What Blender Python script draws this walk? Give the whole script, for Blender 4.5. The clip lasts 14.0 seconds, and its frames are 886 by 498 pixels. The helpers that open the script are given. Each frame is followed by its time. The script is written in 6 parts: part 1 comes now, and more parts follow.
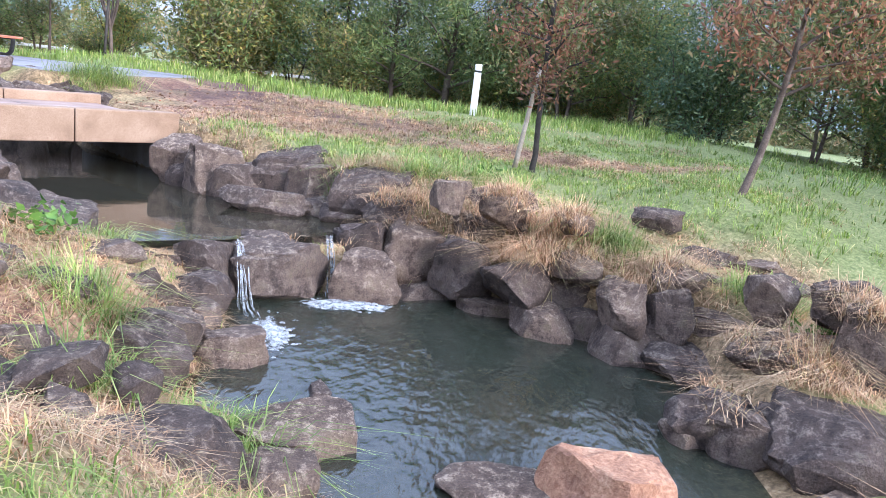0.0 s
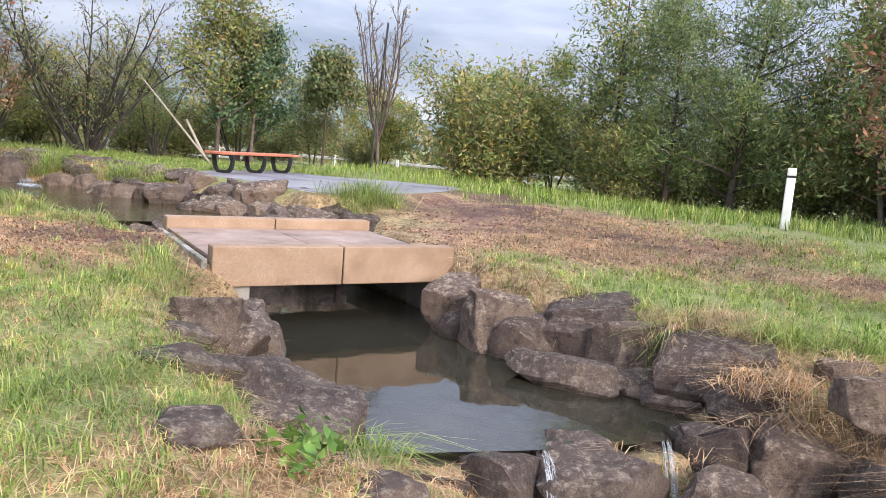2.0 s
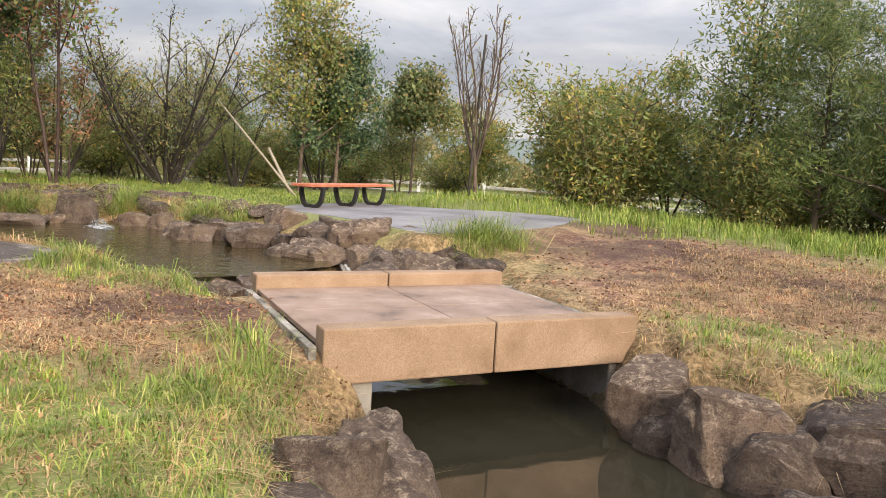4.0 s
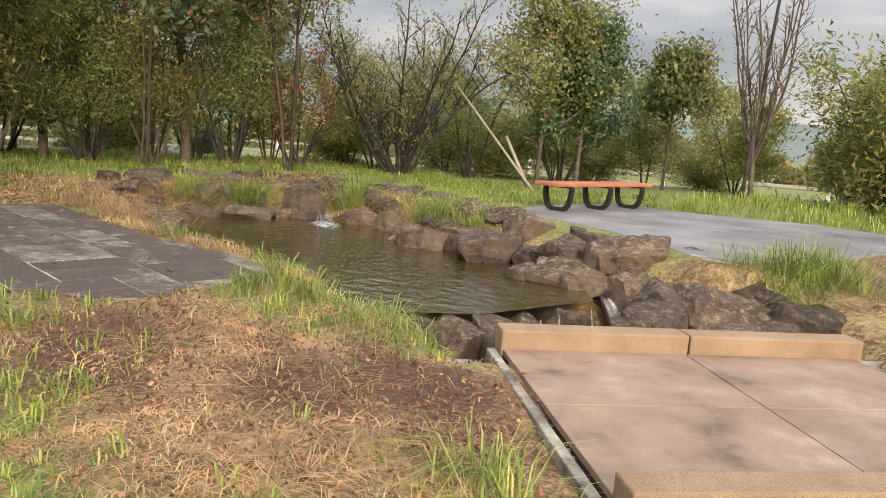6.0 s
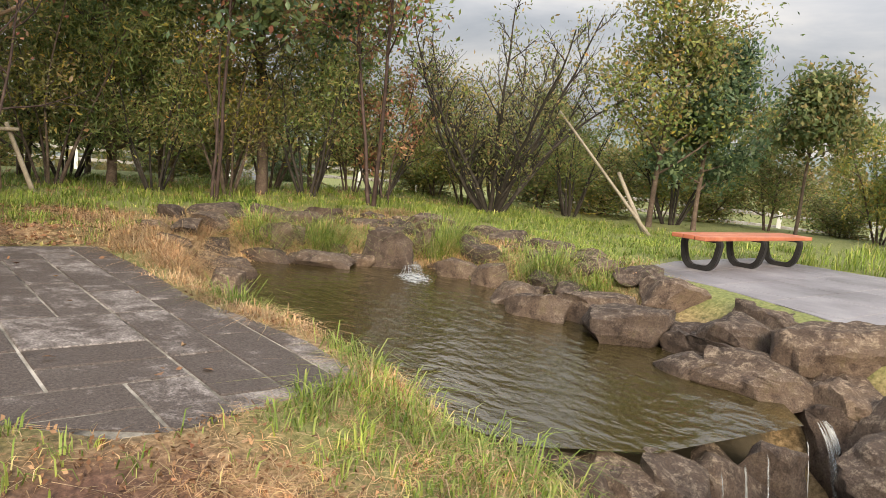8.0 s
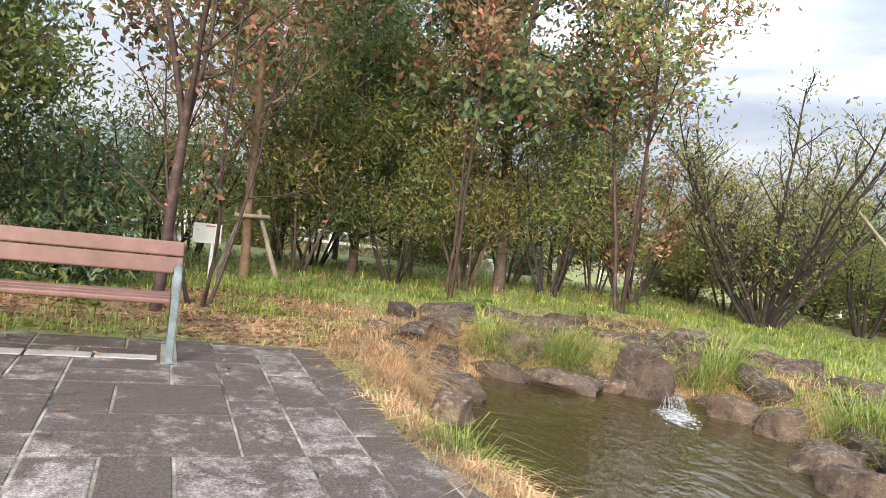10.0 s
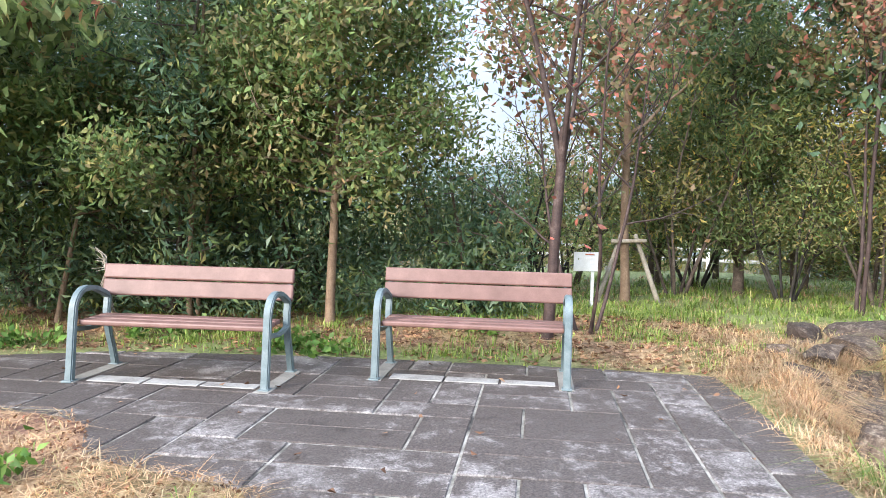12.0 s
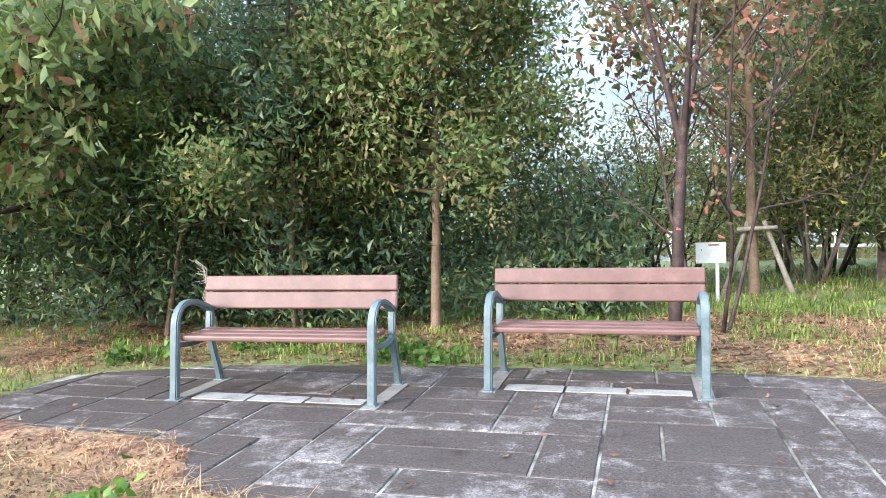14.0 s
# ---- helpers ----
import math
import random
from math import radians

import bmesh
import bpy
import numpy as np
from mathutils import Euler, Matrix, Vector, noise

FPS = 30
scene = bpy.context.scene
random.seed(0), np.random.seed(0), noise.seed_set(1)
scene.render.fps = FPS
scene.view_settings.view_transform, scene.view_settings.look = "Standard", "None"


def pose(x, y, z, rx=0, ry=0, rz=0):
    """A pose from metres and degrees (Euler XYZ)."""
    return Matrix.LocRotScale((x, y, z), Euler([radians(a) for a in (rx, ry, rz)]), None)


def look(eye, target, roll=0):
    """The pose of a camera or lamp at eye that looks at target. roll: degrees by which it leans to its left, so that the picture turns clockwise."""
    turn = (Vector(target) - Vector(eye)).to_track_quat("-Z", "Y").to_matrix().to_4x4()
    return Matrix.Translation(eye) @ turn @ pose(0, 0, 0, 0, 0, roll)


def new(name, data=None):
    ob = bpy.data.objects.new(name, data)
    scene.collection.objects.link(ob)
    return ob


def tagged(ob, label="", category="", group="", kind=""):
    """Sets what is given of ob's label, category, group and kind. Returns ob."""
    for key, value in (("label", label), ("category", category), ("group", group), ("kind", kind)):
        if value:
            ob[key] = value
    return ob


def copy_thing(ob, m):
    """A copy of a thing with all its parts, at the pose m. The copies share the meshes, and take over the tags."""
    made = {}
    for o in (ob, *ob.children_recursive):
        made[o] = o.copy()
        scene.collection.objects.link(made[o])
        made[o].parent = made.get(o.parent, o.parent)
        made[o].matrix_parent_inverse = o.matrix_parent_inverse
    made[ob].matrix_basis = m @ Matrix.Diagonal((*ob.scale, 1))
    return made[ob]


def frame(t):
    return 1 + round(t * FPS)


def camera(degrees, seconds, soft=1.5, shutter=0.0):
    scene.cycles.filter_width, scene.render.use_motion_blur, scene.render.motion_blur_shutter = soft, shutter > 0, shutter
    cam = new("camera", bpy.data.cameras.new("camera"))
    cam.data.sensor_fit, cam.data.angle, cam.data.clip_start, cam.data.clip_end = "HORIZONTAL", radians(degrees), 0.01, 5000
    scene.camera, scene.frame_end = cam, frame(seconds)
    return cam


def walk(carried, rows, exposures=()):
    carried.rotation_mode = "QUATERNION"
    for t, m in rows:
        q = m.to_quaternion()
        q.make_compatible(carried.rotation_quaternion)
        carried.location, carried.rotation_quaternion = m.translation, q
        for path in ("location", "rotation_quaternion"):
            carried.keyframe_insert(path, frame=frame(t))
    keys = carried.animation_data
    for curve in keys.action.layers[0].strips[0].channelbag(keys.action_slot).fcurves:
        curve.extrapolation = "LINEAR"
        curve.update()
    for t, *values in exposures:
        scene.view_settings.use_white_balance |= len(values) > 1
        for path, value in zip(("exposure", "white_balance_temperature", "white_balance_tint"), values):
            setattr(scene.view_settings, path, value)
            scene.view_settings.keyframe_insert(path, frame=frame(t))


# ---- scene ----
cam = camera(61.4, 14.0, soft=0.8)
PATH = [
    (0, (0.913, 0.274, 1.842), (0.795, 2.222, 1.406), 6.9),
    (0.5, (0.704, 0.587, 1.885), (0.389, 2.515, 1.459), 6.3),
    (1, (0.48, 1.062, 1.912), (-0.052, 2.962, 1.586), 4.9),
    (1.5, (0.184, 1.493, 1.959), (-0.502, 3.352, 1.683), 4.8),
    (2, (-0.09, 1.85, 2.065), (-0.844, 3.684, 1.8), 4.7),
    (2.5, (-0.365, 2.163, 2.092), (-1.219, 3.957, 1.863), 3.7),
    (2.7, (-0.483, 2.269, 2.094), (-1.363, 4.05, 1.859), 3.5),
    (4.8, (-2.08, 3.77, 2.154), (-3.075, 5.492, 1.939), 2.8),
    (5, (-2.203, 3.892, 2.162), (-3.279, 5.562, 1.929), 2.7),
    (5.5, (-2.561, 4.236, 2.211), (-3.878, 5.717, 1.947), 3.5),
    (6, (-2.909, 4.528, 2.236), (-4.299, 5.933, 1.928), 4.2),
    (6.5, (-3.186, 4.794, 2.245), (-4.592, 6.179, 1.925), 5.2),
    (7, (-3.527, 5.057, 2.278), (-5.02, 6.356, 1.992), 6.4),
    (7.2, (-3.689, 5.134, 2.265), (-5.2, 6.414, 1.983), 5.9),
    (9.3, (-5.307, 5.797, 2.404), (-6.953, 6.925, 2.274), 6.0),
    (9.5, (-5.386, 5.844, 2.409), (-7.108, 6.856, 2.3), 6.2),
    (10, (-5.511, 5.93, 2.401), (-7.379, 6.639, 2.314), 7.1),
    (10.5, (-5.541, 5.933, 2.405), (-7.479, 6.415, 2.291), 5.7),
    (11, (-5.545, 5.901, 2.407), (-7.519, 6.191, 2.274), 3.9),
    (11.5, (-5.532, 5.866, 2.418), (-7.527, 5.908, 2.29), 2.6),
    (12, (-5.523, 5.828, 2.424), (-7.505, 5.579, 2.324), 1.4),
    (12.5, (-5.525, 5.823, 2.42), (-7.47, 5.362, 2.341), 0.4),
    (13, (-5.556, 5.807, 2.406), (-7.459, 5.201, 2.303), -0.4),
    (13.5, (-5.688, 5.758, 2.395), (-7.565, 5.079, 2.261), -0.9),
    (14, (-5.969, 5.68, 2.407), (-7.9, 5.167, 2.304), -1.5),
]
walk(cam, [(t, look(eye, target, roll)) for t, eye, target, roll in PATH],
     [(0, 1.28, 5200, 18), (1.5, 1.0, 5500, 17), (2.5, 0.88, 6500, 16), (5, 0.64, 7100, 13), (7.2, 0.58, 7500, 12), (9.5, 1.0, 6750, 12), (11, 1.26, 6200, 11), (12.5, 1.5, 5600, 10), (14, 1.5, 5550, 10)])

# overcast afternoon: soft sky with a broad weak sun
world = bpy.data.worlds.new("World")
scene.world = world
world.use_nodes = True
SUN_EL, SUN_ROT = radians(23), radians(123)


def build_world():
    nt = world.node_tree
    n, l = nt.nodes, nt.links
    bg = n["Background"]
    sky = n.new("ShaderNodeTexSky")
    sky.sky_type, sky.sun_disc = "NISHITA", False
    sky.sun_elevation, sky.sun_rotation = SUN_EL, SUN_ROT
    co = n.new("ShaderNodeTexCoord")
    mp = n.new("ShaderNodeMapping")
    mp.inputs["Scale"].default_value = (1.6, 1.6, 6.5)
    l.new(co.outputs["Generated"], mp.inputs["Vector"])
    nz = n.new("ShaderNodeTexNoise")
    nz.inputs["Scale"].default_value = 1.7
    nz.inputs["Detail"].default_value = 7
    nz.inputs["Roughness"].default_value = 0.55
    nz.inputs["Distortion"].default_value = 0.4
    l.new(mp.outputs["Vector"], nz.inputs["Vector"])
    ramp = n.new("ShaderNodeValToRGB")
    e = ramp.color_ramp.elements
    e[0].position, e[0].color = 0.30, (3.6, 4.2, 5.2, 1)
    e[1].position, e[1].color = 0.70, (9.5, 9.6, 9.8, 1)
    mid = ramp.color_ramp.elements.new(0.5)
    mid.color = (6.0, 6.5, 7.4, 1)
    l.new(nz.outputs["Fac"], ramp.inputs["Fac"])
    mix = n.new("ShaderNodeMix")
    mix.data_type = "RGBA"
    mix.inputs["Factor"].default_value = 0.88
    l.new(sky.outputs["Color"], mix.inputs["A"])
    l.new(ramp.outputs["Color"], mix.inputs["B"])
    # an overcast sky is brighter overhead than at the horizon
    sep = n.new("ShaderNodeSeparateXYZ")
    l.new(co.outputs["Generated"], sep.inputs["Vector"])
    rise = n.new("ShaderNodeMapRange")
    rise.inputs["From Min"].default_value, rise.inputs["From Max"].default_value = 0.12, 0.72
    rise.inputs["To Min"].default_value, rise.inputs["To Max"].default_value = 0.54, 1.8
    l.new(sep.outputs["Z"], rise.inputs["Value"])
    lit = n.new("ShaderNodeVectorMath")
    lit.operation = "SCALE"
    l.new(mix.outputs["Result"], lit.inputs[0])
    l.new(rise.outputs["Result"], lit.inputs["Scale"])
    l.new(lit.outputs["Vector"], bg.inputs["Color"])
    bg.inputs["Strength"].default_value = 0.10


build_world()
sun = new("sun", bpy.data.lights.new("sun", "SUN"))
sun.data.energy, sun.data.angle, sun.data.color = 3.1, radians(24), (1.0, 0.89, 0.74)
sun.matrix_world = look((25, -16.4, 12.6), (0, 0, 0))


# ---- materials ----
def material(name, rough=0.8):
    m = bpy.data.materials.new(name)
    m.use_nodes = True
    nt = m.node_tree
    b = nt.nodes["Principled BSDF"]
    b.inputs["Roughness"].default_value = rough
    return m, nt.nodes, nt.links, b


def noise_node(n, l, scale, detail=4, rough=0.6, vec=None, stretch=None):
    if vec is None:
        co = n.new("ShaderNodeTexCoord")
        vec = co.outputs["Object"]
    if stretch:
        mp = n.new("ShaderNodeMapping")
        mp.inputs["Scale"].default_value = stretch
        l.new(vec, mp.inputs["Vector"])
        vec = mp.outputs["Vector"]
    z = n.new("ShaderNodeTexNoise")
    z.inputs["Scale"].default_value = scale
    z.inputs["Detail"].default_value = detail
    z.inputs["Roughness"].default_value = rough
    l.new(vec, z.inputs["Vector"])
    return z.outputs["Fac"]


def ramp_node(n, l, fac, stops):
    r = n.new("ShaderNodeValToRGB")
    els = r.color_ramp.elements
    els[0].position, els[0].color = stops[0][0], (*stops[0][1], 1)
    els[1].position, els[1].color = stops[-1][0], (*stops[-1][1], 1)
    for p, c in stops[1:-1]:
        els.new(p).color = (*c, 1)
    l.new(fac, r.inputs["Fac"])
    return r.outputs["Color"]


def mix_node(n, l, fac, a, b, blend="MIX"):
    m = n.new("ShaderNodeMix")
    m.data_type, m.blend_type = "RGBA", blend
    for sock, v in (("Factor", fac), ("A", a), ("B", b)):
        if isinstance(v, (int, float)):
            m.inputs[sock].default_value = v
        elif isinstance(v, tuple):
            m.inputs[sock].default_value = (*v, 1)
        else:
            l.new(v, m.inputs[sock])
    return m.outputs["Result"]


def bump(n, l, b, height, strength=0.5, dist=0.02):
    k = n.new("ShaderNodeBump")
    k.inputs["Strength"].default_value = strength
    k.inputs["Distance"].default_value = dist
    l.new(height, k.inputs["Height"])
    l.new(k.outputs["Normal"], b.inputs["Normal"])


def speckled(name, stops, scale=3.0, fine=60.0, rough=0.85, bmp=0.4, dist=0.01, dark=(0.5, 0.5, 0.5), vary=0.3):
    """Stone, concrete, bark or soil: broad stains, fine grain, relief and a tone of its own per object."""
    m, n, l, b = material(name, rough)
    broad = noise_node(n, l, scale, 6, 0.65)
    fineN = noise_node(n, l, fine, 3, 0.7)
    col = ramp_node(n, l, broad, stops)
    col = mix_node(n, l, ramp_node(n, l, fineN, [(0.35, (0, 0, 0)), (0.65, (1, 1, 1))]), mix_node(n, l, 1.0, col, dark, "MULTIPLY"), col)
    oi = n.new("ShaderNodeObjectInfo")
    tone = ramp_node(n, l, oi.outputs["Random"], [(0, (1 - vary,) * 3), (1, (1 + vary, 1 + vary * 0.96, 1 + vary * 0.9))])
    col = mix_node(n, l, 1.0, col, tone, "MULTIPLY")
    l.new(col, b.inputs["Base Color"])
    add = n.new("ShaderNodeMath")
    add.operation = "MULTIPLY_ADD"
    l.new(fineN, add.inputs[0])
    add.inputs[1].default_value = 0.35
    l.new(broad, add.inputs[2])
    bump(n, l, b, add.outputs[0], bmp, dist)
    return m


def rock_material():
    """Weathered volcanic rock: brown body, dark pits and cracks, pale lichen and dust on what faces up."""
    m, n, l, b = material("weathered_rock", 0.88)
    broad = noise_node(n, l, 1.7, 5, 0.65)
    mid = noise_node(n, l, 7, 8, 0.78)
    blot = noise_node(n, l, 16, 7, 0.8)
    fine = noise_node(n, l, 85, 4, 0.8)
    col = ramp_node(n, l, broad, [(0.3, (0.052, 0.039, 0.033)), (0.5, (0.112, 0.085, 0.069)), (0.7, (0.20, 0.155, 0.125))])
    g = n.new("ShaderNodeNewGeometry")
    sep = n.new("ShaderNodeSeparateXYZ")
    l.new(g.outputs["Normal"], sep.inputs["Vector"])
    up = ramp_node(n, l, sep.outputs["Z"], [(0.1, (0.25, 0.25, 0.25)), (0.8, (1, 1, 1))])
    lichen = mix_node(n, l, 1.0, ramp_node(n, l, blot, [(0.50, (0, 0, 0)), (0.62, (0.85, 0.85, 0.85))]), up, "MULTIPLY")
    col = mix_node(n, l, lichen, col, (0.37, 0.32, 0.26))
    col = mix_node(n, l, ramp_node(n, l, mid, [(0.36, (0.85, 0.85, 0.85)), (0.47, (0, 0, 0))]), col, (0.040, 0.027, 0.023))
    moss = mix_node(n, l, 1.0, ramp_node(n, l, broad, [(0.56, (0, 0, 0)), (0.72, (0.55, 0.55, 0.55))]), ramp_node(n, l, mid, [(0.5, (0, 0, 0)), (0.62, (1, 1, 1))]), "MULTIPLY")
    col = mix_node(n, l, moss, col, (0.115, 0.115, 0.045))
    col = mix_node(n, l, 1.0, col, ramp_node(n, l, fine, [(0.3, (0.48, 0.45, 0.44)), (0.7, (1.5, 1.46, 1.42))]), "MULTIPLY")
    oi = n.new("ShaderNodeObjectInfo")
    col = mix_node(n, l, 1.0, col, ramp_node(n, l, oi.outputs["Random"], [(0, (0.70, 0.66, 0.66)), (0.5, (1.0, 0.97, 0.95)), (1, (1.45, 1.36, 1.25))]), "MULTIPLY")
    l.new(col, b.inputs["Base Color"])
    h = mix_node(n, l, 0.5, mid, blot)
    h = mix_node(n, l, 0.22, h, fine)
    bump(n, l, b, h, 1.0, 0.09)
    return m


M_ROCK = rock_material()
M_ORANGE = speckled("ochre_rock", [(0.3, (0.16, 0.08, 0.05)), (0.5, (0.38, 0.21, 0.12)), (0.7, (0.55, 0.36, 0.22))], 3.0, 50, 0.8, 0.8, 0.03, (0.6, 0.5, 0.45), 0.05)
M_GRANITE = speckled("tan_granite_concrete", [(0.3, (0.25, 0.165, 0.105)), (0.5, (0.345, 0.24, 0.16)), (0.72, (0.44, 0.325, 0.23))], 2.4, 160, 0.85, 0.4, 0.005, (0.62, 0.56, 0.5), 0.05)
M_DECK = speckled("pinkish_deck_slab", [(0.3, (0.13, 0.092, 0.072)), (0.42, (0.26, 0.18, 0.135)), (0.56, (0.335, 0.24, 0.19)), (0.7, (0.45, 0.36, 0.30))], 2.2, 120, 0.6, 0.2, 0.003, (0.85, 0.82, 0.8), 0.08)
M_CONC = speckled("grey_concrete", [(0.3, (0.16, 0.15, 0.13)), (0.55, (0.30, 0.28, 0.25)), (0.75, (0.42, 0.40, 0.36))], 3.0, 120, 0.85, 0.3, 0.005, (0.75, 0.75, 0.75), 0.05)
M_MORTAR = speckled("pale_mortar", [(0.36, (0.05, 0.045, 0.04)), (0.5, (0.26, 0.24, 0.20)), (0.68, (0.56, 0.52, 0.46))], 3.0, 80, 0.9, 0.3, 0.004, (0.7, 0.7, 0.7), 0.0)
M_PALE = speckled("pale_clean_stone", [(0.3, (0.24, 0.225, 0.21)), (0.5, (0.44, 0.42, 0.40)), (0.75, (0.56, 0.54, 0.52))], 5.0, 80, 0.7, 0.3, 0.004, (0.7, 0.7, 0.7), 0.1)
M_PLAT = speckled("grey_platform_paving", [(0.3, (0.13, 0.123, 0.13)), (0.5, (0.24, 0.23, 0.245)), (0.75, (0.36, 0.35, 0.365))], 1.2, 100, 0.55, 0.2, 0.004, (0.75, 0.75, 0.78), 0.05)
M_BARK = speckled("grey_brown_bark", [(0.3, (0.06, 0.045, 0.035)), (0.55, (0.15, 0.115, 0.09)), (0.75, (0.26, 0.22, 0.18))], 7.0, 70, 0.9, 0.8, 0.01, (0.55, 0.5, 0.5), 0.2)
M_BARKRED = speckled("reddish_cherry_bark", [(0.3, (0.032, 0.019, 0.017)), (0.55, (0.075, 0.047, 0.041)), (0.75, (0.17, 0.125, 0.11))], 8.0, 80, 0.75, 0.6, 0.008, (0.6, 0.55, 0.55), 0.15)
M_BARKPALE = speckled("pale_tan_bark", [(0.3, (0.17, 0.11, 0.07)), (0.55, (0.30, 0.21, 0.14)), (0.75, (0.42, 0.31, 0.22))], 6.0, 70, 0.85, 0.5, 0.008, (0.7, 0.65, 0.6), 0.15)
M_BARKDARK = speckled("dark_wet_bark", [(0.3, (0.02, 0.016, 0.014)), (0.55, (0.05, 0.042, 0.036)), (0.75, (0.11, 0.095, 0.085))], 7.0, 70, 0.85, 0.7, 0.01, (0.6, 0.6, 0.6), 0.15)
M_SLAT = speckled("brown_resin_plank", [(0.3, (0.150, 0.080, 0.066)), (0.55, (0.200, 0.110, 0.092)), (0.75, (0.26, 0.15, 0.128))], 5.0, 130, 0.5, 0.15, 0.002, (0.85, 0.82, 0.8), 0.06)
M_STEEL = speckled("blue_grey_cast_metal", [(0.3, (0.10, 0.14, 0.15)), (0.55, (0.16, 0.205, 0.215)), (0.78, (0.25, 0.29, 0.29))], 9.0, 120, 0.5, 0.2, 0.002, (0.8, 0.8, 0.8), 0.05)
M_IRON = speckled("black_cast_iron", [(0.3, (0.012, 0.012, 0.013)), (0.7, (0.035, 0.034, 0.034))], 8.0, 120, 0.5, 0.25, 0.002, (0.7, 0.7, 0.7), 0.05)
M_REDTOP = speckled("red_orange_bench_plank", [(0.3, (0.34, 0.11, 0.06)), (0.55, (0.48, 0.17, 0.095)), (0.75, (0.58, 0.26, 0.16))], 4.0, 100, 0.5, 0.15, 0.002, (0.85, 0.8, 0.8), 0.1)
M_WHITE = speckled("white_paint", [(0.3, (0.66, 0.66, 0.64)), (0.6, (0.80, 0.80, 0.79)), (0.8, (0.84, 0.84, 0.83))], 5.0, 90, 0.55, 0.1, 0.002, (0.9, 0.9, 0.9), 0.02)
M_BLACKBAND = speckled("black_band", [(0.3, (0.02, 0.02, 0.022)), (0.7, (0.05, 0.05, 0.05))], 5.0, 90, 0.5, 0.1, 0.002)
M_POLE = speckled("weathered_bamboo_pole", [(0.3, (0.24, 0.20, 0.15)), (0.6, (0.42, 0.37, 0.30)), (0.8, (0.52, 0.47, 0.4))], 6.0, 60, 0.8, 0.4, 0.004, (0.7, 0.68, 0.65), 0.1)
M_HILL = speckled("hazy_wooded_hill", [(0.3, (0.13, 0.17, 0.17)), (0.6, (0.17, 0.21, 0.20)), (0.8, (0.22, 0.25, 0.23))], 0.08, 0.6, 1.0, 0.0, 0.1, (0.85, 0.85, 0.85), 0.0)


def slab_material():
    """Dark sawn stone blackened by algae, worn pale in patches that differ from slab to slab."""
    m, n, l, b = material("dark_paving_stone", 0.5)
    oi = n.new("ShaderNodeObjectInfo")
    co = n.new("ShaderNodeTexCoord")
    mv = n.new("ShaderNodeVectorMath")
    mv.operation = "MULTIPLY_ADD"
    l.new(oi.outputs["Random"], mv.inputs[0])
    mv.inputs[1].default_value = (37, 53, 11)
    l.new(co.outputs["Object"], mv.inputs[2])
    patch = noise_node(n, l, 2.6, 4, 0.6, mv.outputs["Vector"])
    blot = noise_node(n, l, 13, 7, 0.8, mv.outputs["Vector"])
    fine = noise_node(n, l, 70, 5, 0.85)
    k = n.new("ShaderNodeMath")
    k.operation = "MULTIPLY_ADD"
    l.new(oi.outputs["Random"], k.inputs[0])
    k.inputs[1].default_value = 0.30
    l.new(patch, k.inputs[2])
    k2 = n.new("ShaderNodeMath")
    k2.operation = "MULTIPLY_ADD"
    l.new(blot, k2.inputs[0])
    k2.inputs[1].default_value = 1.25
    l.new(k.outputs[0], k2.inputs[2])
    col = ramp_node(n, l, k2.outputs[0], [(0.90, (0.034, 0.026, 0.023)), (1.0, (0.075, 0.060, 0.054))])
    m3 = n.new("ShaderNodeMapRange")
    m3.inputs["From Min"].default_value, m3.inputs["From Max"].default_value = 1.30, 1.74
    m3.inputs["To Min"].default_value, m3.inputs["To Max"].default_value = 0.0, 0.85
    l.new(k2.outputs[0], m3.inputs["Value"])
    col = mix_node(n, l, m3.outputs["Result"], col, (0.44, 0.41, 0.40))
    col = mix_node(n, l, 1.0, col, ramp_node(n, l, fine, [(0.36, (0.26, 0.25, 0.24)), (0.64, (1.75, 1.72, 1.68))]), "MULTIPLY")
    l.new(col, b.inputs["Base Color"])
    l.new(ramp_node(n, l, blot, [(0.35, (0.52, 0.52, 0.52)), (0.65, (0.85, 0.85, 0.85))]), b.inputs["Roughness"])
    bump(n, l, b, mix_node(n, l, 0.4, blot, fine), 0.7, 0.010)
    return m


M_SLAB = slab_material()


def leafy(name, stops, trans=0.46, rough=0.5):
    """Leaf or blade: one tone per leaf, slightly see-through."""
    m, n, l, b = material(name, rough)
    g = n.new("ShaderNodeNewGeometry")
    col = ramp_node(n, l, g.outputs["Random Per Island"], stops)
    broad = noise_node(n, l, 1.3, 3, 0.6)
    col = mix_node(n, l, 1.0, col, ramp_node(n, l, broad, [(0.3, (0.6, 0.62, 0.6)), (0.7, (1.25, 1.2, 1.15))]), "MULTIPLY")
    clump = noise_node(n, l, 5.5, 4, 0.65)
    col = mix_node(n, l, 1.0, col, ramp_node(n, l, clump, [(0.34, (0.66, 0.70, 0.68)), (0.5, (1.0, 1.0, 1.0)), (0.68, (1.5, 1.38, 1.22))]), "MULTIPLY")
    l.new(col, b.inputs["Base Color"])
    b.inputs["Specular IOR Level"].default_value = 0.35
    t = n.new("ShaderNodeBsdfTranslucent")
    l.new(col, t.inputs["Color"])
    mx = n.new("ShaderNodeMixShader")
    mx.inputs[0].default_value = trans
    l.new(b.outputs[0], mx.inputs[1])
    l.new(t.outputs[0], mx.inputs[2])
    l.new(mx.outputs[0], n["Material Output"].inputs["Surface"])
    return m


